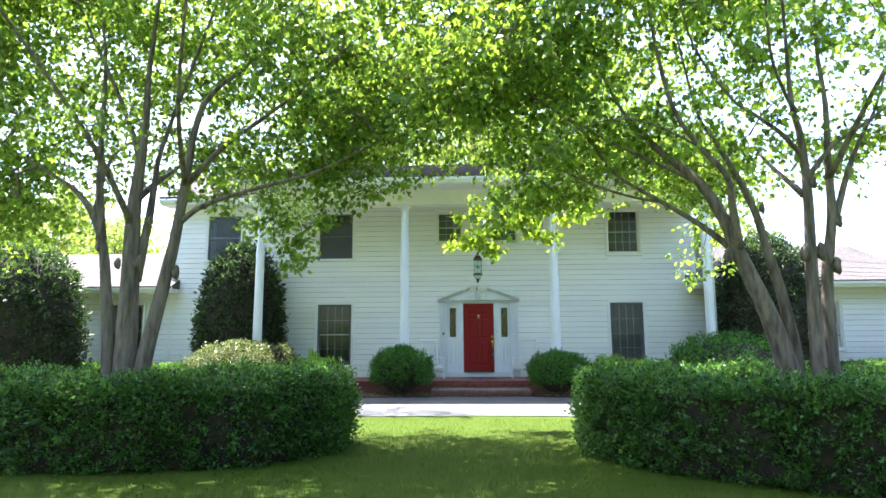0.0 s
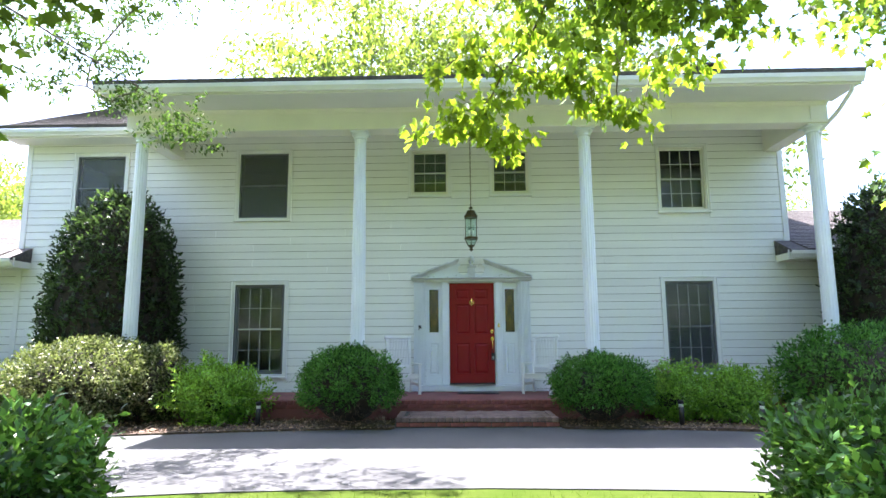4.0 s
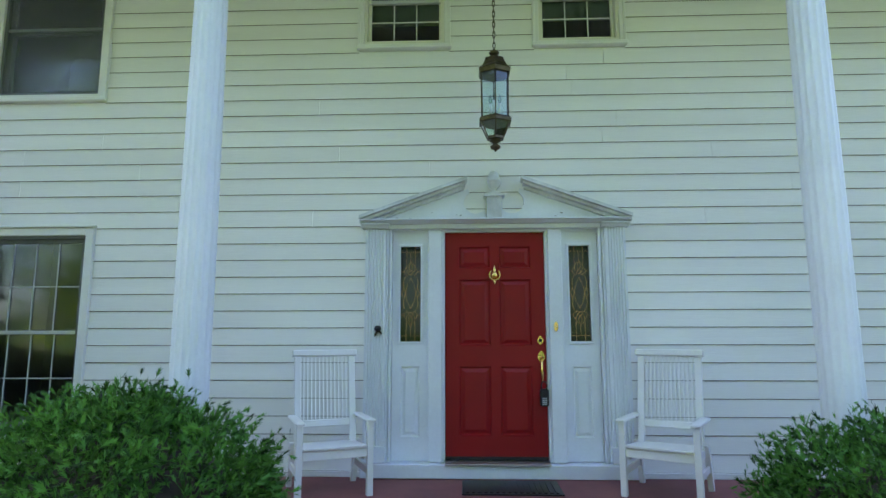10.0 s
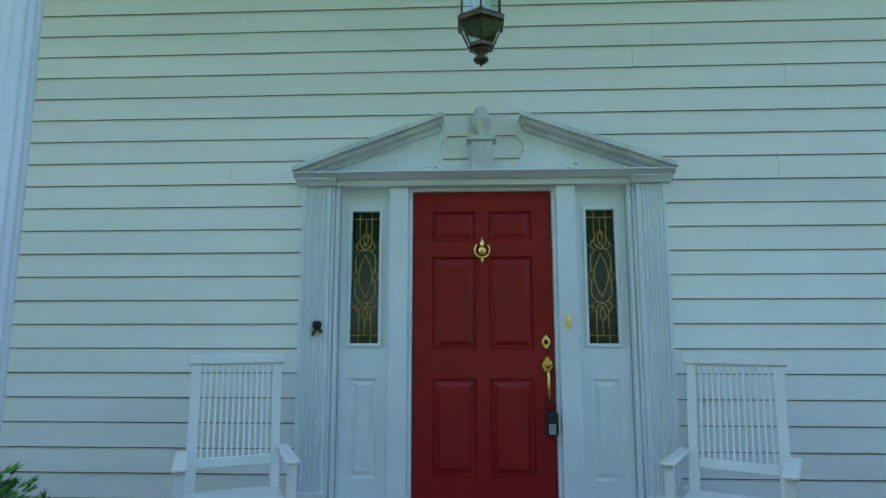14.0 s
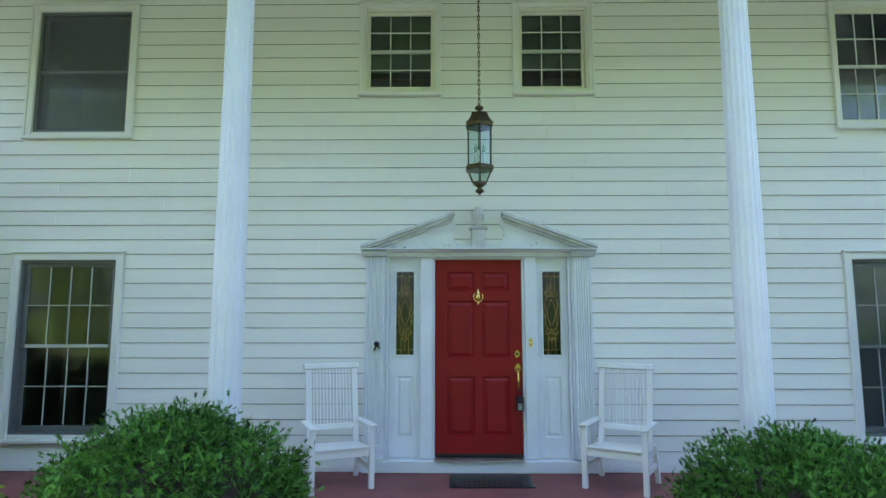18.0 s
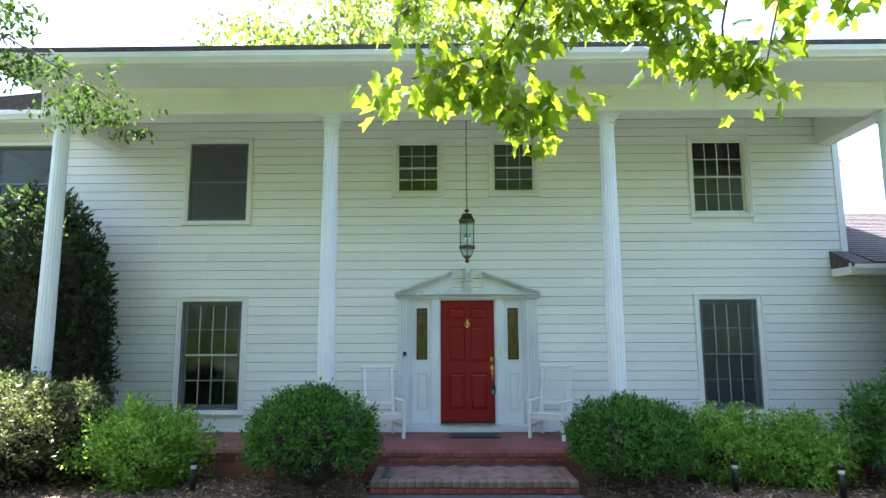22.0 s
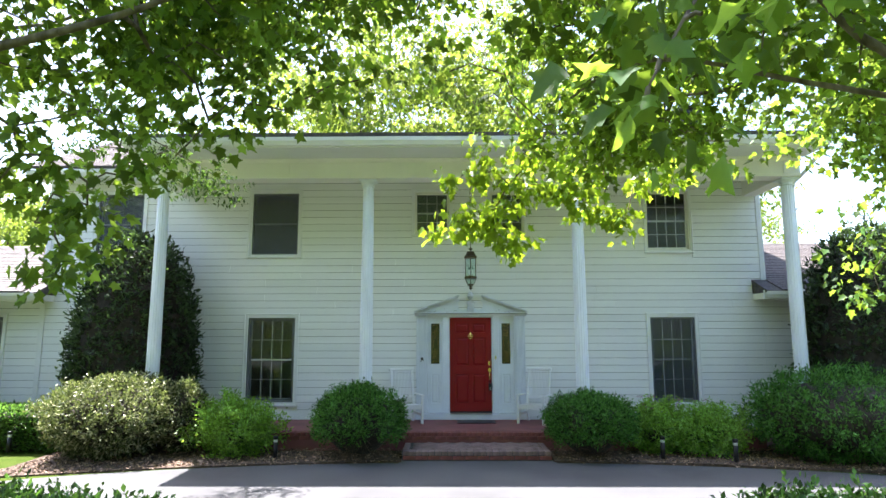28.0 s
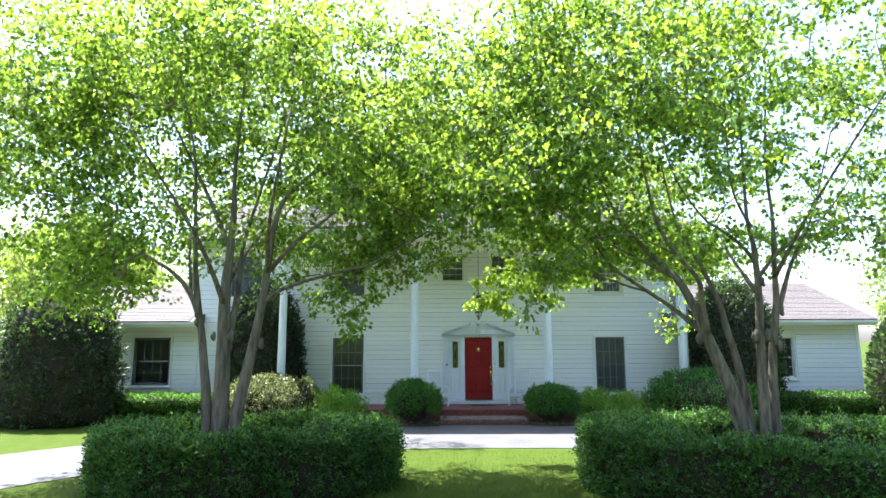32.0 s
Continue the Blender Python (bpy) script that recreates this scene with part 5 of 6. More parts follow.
right_stems = [
    R_([(3.44, -10.7, -0.05), (3.34, -10.7, 1.05), (3.16, -10.72, 1.7), (2.90, -10.75, 2.33), (2.74, -10.75, 2.78), (2.52, -10.65, 3.28), (2.24, -10.4, 3.68), (1.95, -10.2, 4.12), (1.75, -10.0, 4.58), (1.35, -9.8, 5.7)], 0.175, 0.012),
    R_([(2.86, -10.8, 2.45), (2.75, -10.95, 2.93), (2.65, -11.1, 3.24), (2.36, -11.1, 3.6), (2.13, -11.0, 4.11), (2.01, -10.9, 4.94), (1.95, -10.8, 5.8), (1.75, -10.7, 7.3)], 0.062, 0.012),
    R_([(2.86, -10.72, 2.42), (2.60, -10.6, 2.70), (2.42, -10.5, 2.88), (2.02, -10.3, 3.22), (1.63, -10.1, 3.58), (1.34, -10.0, 4.10), (1.06, -9.9, 4.43), (0.5, -9.7, 4.9), (-0.2, -9.5, 5.4)], 0.052, 0.010),
    R_([(2.15, -10.36, 3.12), (1.90, -10.15, 3.22), (1.46, -9.85, 3.46), (0.95, -9.1, 3.95), (0.57, -8.1, 4.08), (0.31, -7.6, 3.72), (0.11, -7.4, 3.51), (-0.04, -7.27, 3.30), (-0.35, -7.22, 3.22)], 0.024, 0.005),
    R_([(1.35, -9.3, 3.65), (1.10, -8.2, 3.95), (1.03, -7.6, 3.6), (1.05, -7.3, 3.3), (1.25, -7.3, 3.2)], 0.014, 0.004),
    R_([(1.15, -8.7, 3.9), (1.45, -7.9, 3.9), (1.65, -7.35, 3.6)], 0.011, 0.004),
    R_([(2.50, -10.6, 3.30), (2.12, -10.5, 3.55), (1.62, -10.4, 3.85), (1.2, -10.3, 4.15), (0.6, -10.2, 4.6)], 0.032, 0.010),
    R_([(3.54, -10.6, -0.05), (3.50, -10.6, 1.16), (3.40, -10.6, 1.9), (3.26, -10.6, 2.5), (3.16, -10.6, 2.95), (2.93, -10.6, 3.48), (2.74, -10.55, 3.9), (2.60, -10.5, 4.25), (2.45, -10.3, 5.6)], 0.105, 0.012),
    R_([(3.66, -10.75, -0.05), (3.66, -10.75, 1.15), (3.68, -10.75, 2.2), (3.72, -10.75, 3.1), (3.70, -10.75, 3.8), (3.66, -10.7, 4.25), (3.72, -10.6, 5.2), (3.8, -10.5, 7.4)], 0.120, 0.012),
    R_([(3.70, -10.75, 3.55), (3.48, -10.8, 3.80), (3.15, -10.85, 4.04), (2.85, -10.9, 4.25), (2.45, -10.9, 4.95), (2.3, -10.8, 6.0)], 0.040, 0.010),
    R_([(3.74, -10.75, 3.30), (4.05, -10.8, 3.68), (4.47, -10.8, 3.96), (5.0, -10.7, 4.4), (5.7, -10.6, 5.3)], 0.040, 0.010),
    R_([(3.82, -10.65, -0.05), (3.86, -10.65, 1.1), (3.90, -10.65, 2.06), (4.03, -10.65, 2.86), (4.08, -10.6, 3.54), (4.12, -10.6, 4.25), (4.15, -10.5, 5.2), (4.4, -10.3, 7.0)], 0.115, 0.012),
    R_([(4.05, -10.65, 2.75), (4.30, -10.6, 3.4), (4.50, -10.6, 3.82), (4.85, -10.5, 4.4), (5.4, -10.3, 5.8)], 0.052, 0.010),
    R_([(3.70, -10.75, 4.1), (3.55, -10.8, 4.3), (3.2, -11.2, 4.7), (2.9, -11.8, 5.6)], 0.035, 0.010),
    R_([(2.36, -11.1, 3.6), (1.6, -11.2, 3.9), (0.9, -11.3, 3.72), (0.45, -11.45, 3.3), (0.15, -11.6, 2.92), (-0.02, -11.7, 2.64)], 0.018, 0.003),
    R_([(3.70, -10.7, 3.1), (3.95, -9.3, 4.0), (4.5, -7.8, 4.9)], 0.045, 0.010),
    R_([(4.06, -10.6, 3.3), (4.2, -11.6, 4.3), (4.5, -12.8, 5.5)], 0.045, 0.010),
]
# tufts of the low hanging sprays
tips = np.array([(-4.12, 3.35, 3.12), (-4.2, 3.3, 3.06), (-4.0, 3.35, 3.16), (-3.85, 3.3, 3.12), (-3.75, 3.35, 2.98), (-3.66, 3.3, 2.90), (-3.62, 3.3, 2.83),
                 (-3.7, 3.3, 3.22), (-3.55, 3.25, 3.3), (-3.45, 3.2, 3.45), (-3.3, 3.3, 3.4), (-3.2, 3.3, 3.42), (-3.05, 3.3, 3.46), (-3.7, 3.2, 3.5), (-3.95, 3.2, 3.52), (-4.13, 3.3, 3.52), (-3.9, 3.1, 3.7), (-3.55, 3.0, 3.65)])
tips2 = np.array([(-3.2, 3.0, 3.7), (-3.35, 2.8, 3.9), (-2.95, 3.1, 3.6), (-2.8, 3.2, 3.45), (-2.77, 3.3, 3.27), (-2.65, 3.3, 3.25), (-2.5, 3.3, 3.22), (-2.38, 3.3, 3.16), (-2.6, 3.1, 3.6), (-2.25, 3.3, 3.5), (-2.1, 3.2, 3.65), (-1.94, 3.3, 3.56), (-2.3, 3.0, 3.8)])
tips = tips + np.array([0.10, 0.1, 0.13])
tips2 = tips2 + np.array([-0.05, 0.1, 0.08])
big = np.concatenate([
    crown(rng, 285, (-0.4, 0.6, 5.9), (4.1, 3.1, 3.5), under_right),
    crown_points(rng, 70, (-0.8, 0.8, 7.8), (3.4, 2.6, 1.6), -1, 0.6),
    crown_points(rng, 40, (-2.9, 0.0, 5.6), (1.9, 2.1, 1.3), -1, 0.6),
    crown_points(rng, 12, (-1.7, 0.7, 4.1), (1.2, 1.1, 0.4), -1, 0.6),
    crown_points(rng, 14, (0.3, 2.8, 4.2), (1.4, 0.8, 0.4), -1, 0.6),
    crown_points(rng, 24, (-3.0, 0.5, 4.75), (1.6, 1.7, 0.8), -1, 0.6),
    # more high clumps, added for shade on the lawn
    crown_points(rng, 22, (-3.4, 2.5, 6.1), (1.6, 1.2, 0.8), -1, 0.6),
    crown_points(rng, 26, (-3.2, 0.3, 7.5), (1.3, 1.6, 1.2), -1, 0.6),
    crown_points(rng, 16, (2.6, 0.3, 4.6), (1.4, 1.4, 0.8), -1, 0.6),
    crown_points(rng, 16, (-0.1, 3.2, 4.3), (1.0, 0.7, 0.55), -1, 0.6),
    # clumps added above the hanging tuft to shade it
    crown_points(rng, 14, (-4.0, -0.3, 4.7), (0.8, 0.8, 0.45), -1, 0.6),
    crown_points(rng, 26, (-3.3, 1.2, 5.3), (1.4, 1.2, 0.7), -1, 0.6)])
big = opened(big, -1.9, 1.6, 0.3, 5.6, 0.55)
hang = np.array([(-3.68, -1.00, 2.66), (-3.62, -0.98, 2.78), (-3.52, -0.95, 2.90), (-3.60, -0.85, 3.02), (-3.44, -0.9, 3.06), (-3.32, -0.8, 3.20), (-3.2, -0.7, 3.38), (-3.0, -0.6, 3.58), (-2.8, -0.5, 3.74), (-3.5, -0.6, 3.5)])
mid = np.concatenate([crown_points(rng, 20, (-2.7, 2.4, 3.72), (0.9, 0.7, 0.3), -1, 0.6), crown_points(rng, 34, (-2.9, 2.5, 4.45), (1.7, 1.0, 0.4), -1, 0.6), np.array([(0.25, 3.8, 2.55), (0.2, 3.8, 2.8), (0.3, 3.7, 3.1), (0.35, 3.6, 3.4), (0.3, 3.4, 3.7)])])
cl = np.concatenate([big, mid, hang, tips, tips2])
counts = np.concatenate([np.where(big[:, 2] > 6.2, 120, 105), np.full(len(mid), 63), np.full(len(hang), 26), np.zeros(len(tips) + len(tips2), int)])
wide = np.repeat([0.27, 0.19, 0.095, 0.055], [len(big), len(mid), len(hang), len(tips) + len(tips2)])
maple_r = tree("maple_tree", RX, RYY, GZ - 0.05, right_stems, cl, counts, wide, 0.080, MAPLE, "leafy maple with a thick low-forking trunk inside a hedge ring", 22, group="front maples", scars=((3.60, -10.78, 2.38, 0.085), (3.78, -10.78, 2.40, 0.085), (3.98, -10.72, 2.24, 0.08), (2.72, -10.82, 2.36, 0.075), (4.08, -10.68, 2.78, 0.065), (3.76, -10.8, 3.22, 0.06), (3.22, -10.66, 2.95, 0.05)))

rg = np.random.default_rng(26)
low_tips = np.concatenate([tips, tips2])
sp = np.repeat(low_tips, 5, axis=0) + rg.normal(size=(len(low_tips) * 5, 3)) * np.array([0.06, 0.07, 0.045])
off = rg.normal(size=(len(sp) * 8, 3)) * np.array([1, 1, 0.8]) * 0.065
sp = np.repeat(sp, 8, axis=0)
leaves("hanging_spray", sp + off, rg.normal(size=sp.shape) * 0.3 + np.array([0, 0, -0.75]) + off * np.array([1, 1, 0]) * 6, rg.uniform(0.6, 1.2, len(sp)) * 0.092, BACKLIT, maple_r, LEAF_MAPLE, 27, 0.22, "maple leaves on the low hanging sprays, backlit lime put into their colour", "stuff", 0.15, 0.9)

# ---- hedge rings round the maples ----


def hedge_ring(x, y, ro, ri, h, count, seed, label, y_scale=1.0, rz=0.0):
    t = thing("hedge", (x, y, GZ), label, "hedge", "hedge rings", rz=rz)
    rg = np.random.default_rng(seed)
    # core: a ring of square section, uneven, near-black for the shade inside
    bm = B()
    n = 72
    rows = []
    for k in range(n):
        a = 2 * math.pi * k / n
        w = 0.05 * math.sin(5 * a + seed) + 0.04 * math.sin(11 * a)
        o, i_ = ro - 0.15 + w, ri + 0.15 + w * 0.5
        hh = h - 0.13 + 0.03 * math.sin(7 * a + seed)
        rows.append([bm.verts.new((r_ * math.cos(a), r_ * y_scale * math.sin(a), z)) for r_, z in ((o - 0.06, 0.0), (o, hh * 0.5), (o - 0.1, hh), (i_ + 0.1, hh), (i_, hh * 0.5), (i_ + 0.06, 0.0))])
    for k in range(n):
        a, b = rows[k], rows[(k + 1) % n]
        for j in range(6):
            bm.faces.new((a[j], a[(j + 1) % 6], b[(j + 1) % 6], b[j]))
    part("inner_growth", bm, SHADE_CORE, t)
    # sprigs: each a small tuft of leaves fanning from one shoot
    knot = 22
    m = count // knot
    a = rg.uniform(0, 2 * math.pi, m)
    side = rg.choice(3, m, p=(0.46, 0.34, 0.20))
    w = 0.05 * np.sin(5 * a + seed) + 0.04 * np.sin(11 * a)
    hh = h * (1 + 0.035 * np.sin(7 * a + seed) + 0.03 * np.sin(23 * a))
    u = rg.uniform(0, 1, m)
    rad = np.where(side == 0, ro + w - 0.10 * np.abs(u - 0.55) ** 2, np.where(side == 1, ri + (ro - ri) * rg.uniform(0, 1, m) + w, ri + w * 0.5))
    z = np.where(side == 1, hh, hh * u)
    edge = (side == 1) * np.clip(np.abs((rad - (ro + ri) / 2) / ((ro - ri) / 2)) - 0.75, 0, 1) * 0.25
    z = z - edge
    nx = np.where(side == 0, 1.0, np.where(side == 1, 0.0, -1.0))
    N = np.stack([nx * np.cos(a), nx * np.sin(a), np.where(side == 1, 1.0, 0.25)], 1)
    C = np.stack([rad * np.cos(a), rad * np.sin(a) * y_scale, z], 1) + N * rg.uniform(-0.13, 0.05, (m, 1))
    shoot = N + rg.normal(size=(m, 3)) * 0.45
    C, shoot = np.repeat(C, knot, 0), np.repeat(shoot, knot, 0)
    count = len(C)
    P = C + shoot * rg.uniform(-0.07, 0.06, (count, 1)) + rg.normal(size=(count, 3)) * 0.030
    P[:, 2] = np.clip(P[:, 2], 0.01, 9)
    D = shoot * 0.8 + rg.normal(size=(count, 3)) * 0.6
    leaves("foliage", P, D, rg.uniform(0.6, 1.3, count) * 0.052, YEW, t, LEAF_SMALL, seed, 0.3, face_up=0.6)
    return t


hedge_ring(-4.34, -9.78, 2.42, 1.5, 0.95, 120000, 31, "clipped dark green hedge curving round the maple trunks", 0.56, 8)
hedge_ring(4.08, -10.38, 3.10, 1.98, 0.95, 135000, 32, "clipped dark green hedge curving round the forked maple", 0.58, -24)

# ---- shrubs along the house ----
shrub("round_bush", -2.03, -2.33, GZ, (0.74, 0.73, 0.56), 27000, 0.070, JUNIPER, LEAF_FEATHER, "rounded green juniper bush beside the front steps", "bush", "bushes beside the steps", 51, 0.07, 0.15, loose=0.09, square=2.7, wild=0.45, foot=0.30, bare=0.36, knot=14, knot_r=0.06)
shrub("round_bush", 1.97, -2.33, GZ, (0.68, 0.70, 0.50), 26000, 0.070, JUNIPER, LEAF_FEATHER, "rounded green juniper bush beside the front steps", "bush", "bushes beside the steps", 52, 0.07, 0.15, loose=0.09, square=2.7, wild=0.45, foot=0.30, bare=0.36, knot=14, knot_r=0.06)
shrub("tall_shrub", -6.86, -0.83, GZ, (1.26, 0.76, 2.06), 17000, 0.10, ARBOR, LEAF_SPRAY, "tall clipped dark evergreen against the white wall", "shrub", "tall evergreens", 53, 0.035, 0.7, loose=0.07, core=0.90, dome=True, knot=5, knot_r=0.07)
shrub("tall_shrub", 7.88, -1.15, GZ, (1.40, 0.95, 2.08), 17000, 0.10, ARBOR, LEAF_SPRAY, "tall clipped dark evergreen at the house corner", "shrub", "tall evergreens", 54, 0.035, 0.7, loose=0.07, core=0.90, dome=True, knot=5, knot_r=0.07)
shrub("tall_shrub", -12.55, -2.1, GZ, (1.80, 1.2, 2.0), 14000, 0.12, ARBOR, LEAF_SPRAY, "broad dark evergreen in front of the side wing", "shrub", "tall evergreens", 55, 0.035, 0.7, loose=0.07, core=0.90, dome=True, knot=5, knot_r=0.07)
shrub("tall_shrub", 12.75, -2.3, GZ, (1.35, 1.1, 1.55), 9000, 0.12, ARBOR, LEAF_SPRAY, "dark evergreen beyond the garage wing", "shrub", "tall evergreens", 56, 0.05, 0.7, loose=0.05, core=0.90, dome=True)
shrub("variegated_bush", -6.36, -2.3, GZ, (1.02, 0.92, 0.66), 26000, 0.055, VARIEG, LEAF_OVAL, "rounded variegated bush, sunlit tips put into its cream leaves", "bush", "", 57, 0.09, 0.4, loose=0.10, square=2.4, foot=0.35, knot=8, knot_r=0.055)
shrub("small_bush", -5.25, -2.0, GZ, (0.46, 0.46, 0.60), 5500, 0.058, VARIEG, LEAF_OVAL, "small variegated bush beside the larger one", "bush", "", 58, 0.08, 0.4, knot=7, knot_r=0.05)
shrub("spirea_bush", -4.25, -2.15, GZ, (0.68, 0.55, 0.44), 15000, 0.054, SPIREA, LEAF_OVAL, "loose bright green spirea bush in the mulch bed", "bush", "spirea bushes", 59, 0.22, 0.6, loose=0.22, core=0.5, knot=9, knot_r=0.075)
shrub("spirea_bush", 3.25, -1.95, GZ, (0.50, 0.45, 0.40), 10000, 0.052, SPIREA, LEAF_OVAL, "loose bright green spirea bush below the window", "bush", "spirea bushes", 60, 0.22, 0.35, loose=0.22, core=0.5, wild=0.7, knot=9, knot_r=0.07)
shrub("spirea_bush", 4.1, -2.1, GZ, (0.60, 0.5, 0.38), 12000, 0.052, SPIREA, LEAF_OVAL, "loose bright green spirea bush below the window", "bush", "spirea bushes", 61, 0.22, 0.35, loose=0.22, core=0.5, wild=0.7, knot=9, knot_r=0.07)
shrub("large_bush", 6.12, -2.55, GZ, (1.42, 1.1, 0.72), 19000, 0.095, JUNIPER, LEAF_FEATHER, "large rounded dark green yew bush by the end column", "bush", "", 62, 0.06, 0.45, loose=0.09, knot=14, knot_r=0.07)

# pink flower heads over the spirea below the window
PINK = material("pink_flower", (0.42, 0.16, 0.22), 0.7, var=0.2, scale=9, bump=0, per_island=0.4, translucent=(0.40, 0.16, 0.2))
flowering = thing("flowering_stems", (3.55, -1.85, GZ), "thin stems with small pink flower heads below the window", "flowers")
rg = np.random.default_rng(63)
bm = B()
heads = []
for k in range(16):
    a = Vector((rg.uniform(-0.5, 0.5), rg.uniform(-0.25, 0.2), 0.0))
    b = a + Vector((rg.uniform(-0.15, 0.15), rg.uniform(-0.12, 0.05), rg.uniform(0.78, 0.98)))
    tube(bm, [a, a.lerp(b, 0.5) + Vector((0.02, 0, 0.02)), b], [0.005, 0.004, 0.003], 4)
    heads.append(b)
part("stem", bm, SPIREA, flowering)["kind"] = "stuff"
hp = np.repeat(np.array([h_[:] for h_ in heads]), 26, axis=0) + rg.normal(size=(16 * 26, 3)) * np.array([0.035, 0.03, 0.015])
leaves("flower_head", hp, rg.normal(size=hp.shape) + np.array([0, 0, 1.0]), rg.uniform(0.015, 0.03, len(hp)), PINK, flowering, LEAF_OVAL, 64, kind="stuff")
lp = np.repeat(np.array([h_[:] for h_ in heads]), 22, axis=0) * np.array([1, 1, 0.75]) + rg.normal(size=(16 * 22, 3)) * np.array([0.06, 0.05, 0.14])
leaves("foliage", lp, rg.normal(size=lp.shape) + np.array([0, 0, 0.4]), rg.uniform(0.03, 0.06, len(lp)), SPIREA, flowering, LEAF_OVAL, 65, kind="stuff")
# bare twig standing out of the hedge
tw = thing("bare_twig", (-4.05, -11.05, GZ), "pale bare twig sticking out of the clipped hedge", "twig")
bm = B()
tube(bm, [(0, 0, 0.1), (0.05, -0.02, 0.3), (0.11, -0.03, 0.5), (0.16, -0.02, 0.66)], [0.007, 0.006, 0.004, 0.003], 5)
part("stem", bm, BARK, tw)
bm = B()
tube(bm, [(0.06, -0.02, 0.33), (0.02, -0.05, 0.5), (0.03, -0.06, 0.58)], [0.004, 0.003, 0.002], 5)
part("side_shoot", bm, BARK, tw)
tw = thing("bare_twig", (4.15, -9.3, GZ), "pale bare twig leaning out of the hedge beside the forked maple", "twig")
bm = B()
tube(bm, [(0, 0, 0.6), (-0.18, -0.02, 0.95), (-0.40, -0.06, 1.18), (-0.65, -0.1, 1.34)], [0.009, 0.008, 0.006, 0.003], 5)
part("stem", bm, BARK, tw)
bm = B()
tube(bm, [(-0.22, -0.03, 1.0), (-0.20, -0.08, 1.12), (-0.12, -0.12, 1.24)], [0.005, 0.004, 0.002], 5)
part("side_shoot", bm, BARK, tw)


def low_hedge(x0, x1, y, d, h, count, seed, label):
    t = thing("low_hedge", ((x0 + x1) / 2, y, GZ), label, "hedge", "low hedges along the wings")
    W = (x1 - x0) / 2
    # solid dark fill, the shade inside the hedge put into its colour
    part("inner_growth", bx(-W + 0.06, W - 0.06, -d / 2 + 0.06, d / 2 - 0.06, 0, h - 0.06, bevel=0.05), SHADE_CORE, t)
    rg = np.random.default_rng(seed)
    side = rg.choice(3, count, p=(0.55, 0.35, 0.10))
    x = rg.uniform(-W, W, count)
    x = np.where(side == 2, np.sign(x) * W, x)
    yy = np.where(side == 0, -d / 2, rg.uniform(-d / 2, d / 2, count))
    z = np.where(side == 1, h, rg.uniform(0.02, h, count))
    P = np.stack([x, yy, z * (1 + 0.03 * np.sin(4 * x + seed))], 1) + rg.normal(size=(count, 3)) * 0.03
    P[:, 2] = np.clip(P[:, 2], 0.01, 9)
    D = np.stack([np.where(side == 2, np.sign(x), 0), np.where(side == 0, -1.0, 0), np.where(side == 1, 1.0, 0.35)], 1) + rg.normal(size=(count, 3)) * 0.5
    leaves("foliage", P, D, rg.uniform(0.6, 1.3, count) * 0.07, YEW, t, LEAF_OVAL, seed, 0.3)


low_hedge(-11.4, -7.6, -1.55, 0.8, 0.72, 11000, 71, "low clipped green hedge along the side wing")
low_hedge(8.6, 12.6, -1.55, 0.8, 0.72, 11000, 72, "low clipped green hedge along the garage wing")

# ---- trees around ----


def round_tree(name, x, y, h, r, seed, label, n=190, per=120, size=0.27, bare=0.28):
    rg = np.random.default_rng(seed)
    st = [S_((0, 0, 0), (0.3, 0.2, h * 0.85), 0.22, 0.05, 9, 0.3, seed)]
    st += [S_((0.05 * k, 0.02, h * (0.25 + 0.06 * k)), (r * 0.6 * math.cos(2.4 * k), r * 0.6 * math.sin(2.4 * k), h * (0.5 + 0.07 * k)), 0.09, 0.03, 5, 0.3, seed + k) for k in range(5)]
    c = crown_points(rg, n, (0, 0, h * (bare + 1) / 2), (r, r, h * (1 - bare) / 2), -0.95, 0.42)
    return tree(name, x, y, GZ - 0.05, st, c, per, 0.55, size, FARLEAF, label, seed, LEAF_OVAL, "trees behind the house", twig=0.014, step=1.6, nside=7, knot=8, knot_r=0.24, face_up=0.6)


round_tree("shade_tree", -4.5, 14.0, 19.0, 6.0, 81, "tall leafy tree rising behind the roof")
b2 = round_tree("shade_tree", 4.5, 15.0, 20.0, 6.2, 82, "tall leafy tree rising behind the roof")
b3 = round_tree("shade_tree", 0.5, 23.0, 19.0, 6.0, 83, "tall leafy tree with a broad pale green crown", 120, 64, 0.36)
for k, (bb, x, y, rz, s) in enumerate(((b3, 11.0, 16.0, 70, 0.8), (b3, -13.0, 17, 130, 0.75), (b3, -20.5, 9, 200, 0.5), (b3, -24, 2, 20, 0.42), (b3, -29, -6, 300, 0.5),
                                        # the last one, at -14.8, -9.2, is unseen: added to shade the drive
                                        (b3, 17.5, 24, 250, 0.6), (b3, 24, 12, 150, 0.42), (b3, 28, 2, 45, 0.45), (b3, -32, 14, 100, 0.6), (b3, 35, 20, 10, 0.6), (b3, -19, 28, 210, 0.7), (b3, -15.5, 6.8, 60, 0.40), (b3, -19.5, 10, 20, 0.52), (b3, -24, 3, 200, 0.5), (b3, -21, 17, 310, 0.48), (b3, -25, 13, 150, 0.44), (b3, -14.8, -9.2, 90, 0.42),
                                        )):
    c_ = copy_thing(bb, pose(x, y, GZ - 0.05, 0, 0, rz) @ Matrix.Scale(s, 4))
    c_.scale = (s, s, s)
    c_["label"] = "broad leafy tree on the open lawn" if y < 10 else "tall leafy tree with a broad pale green crown"

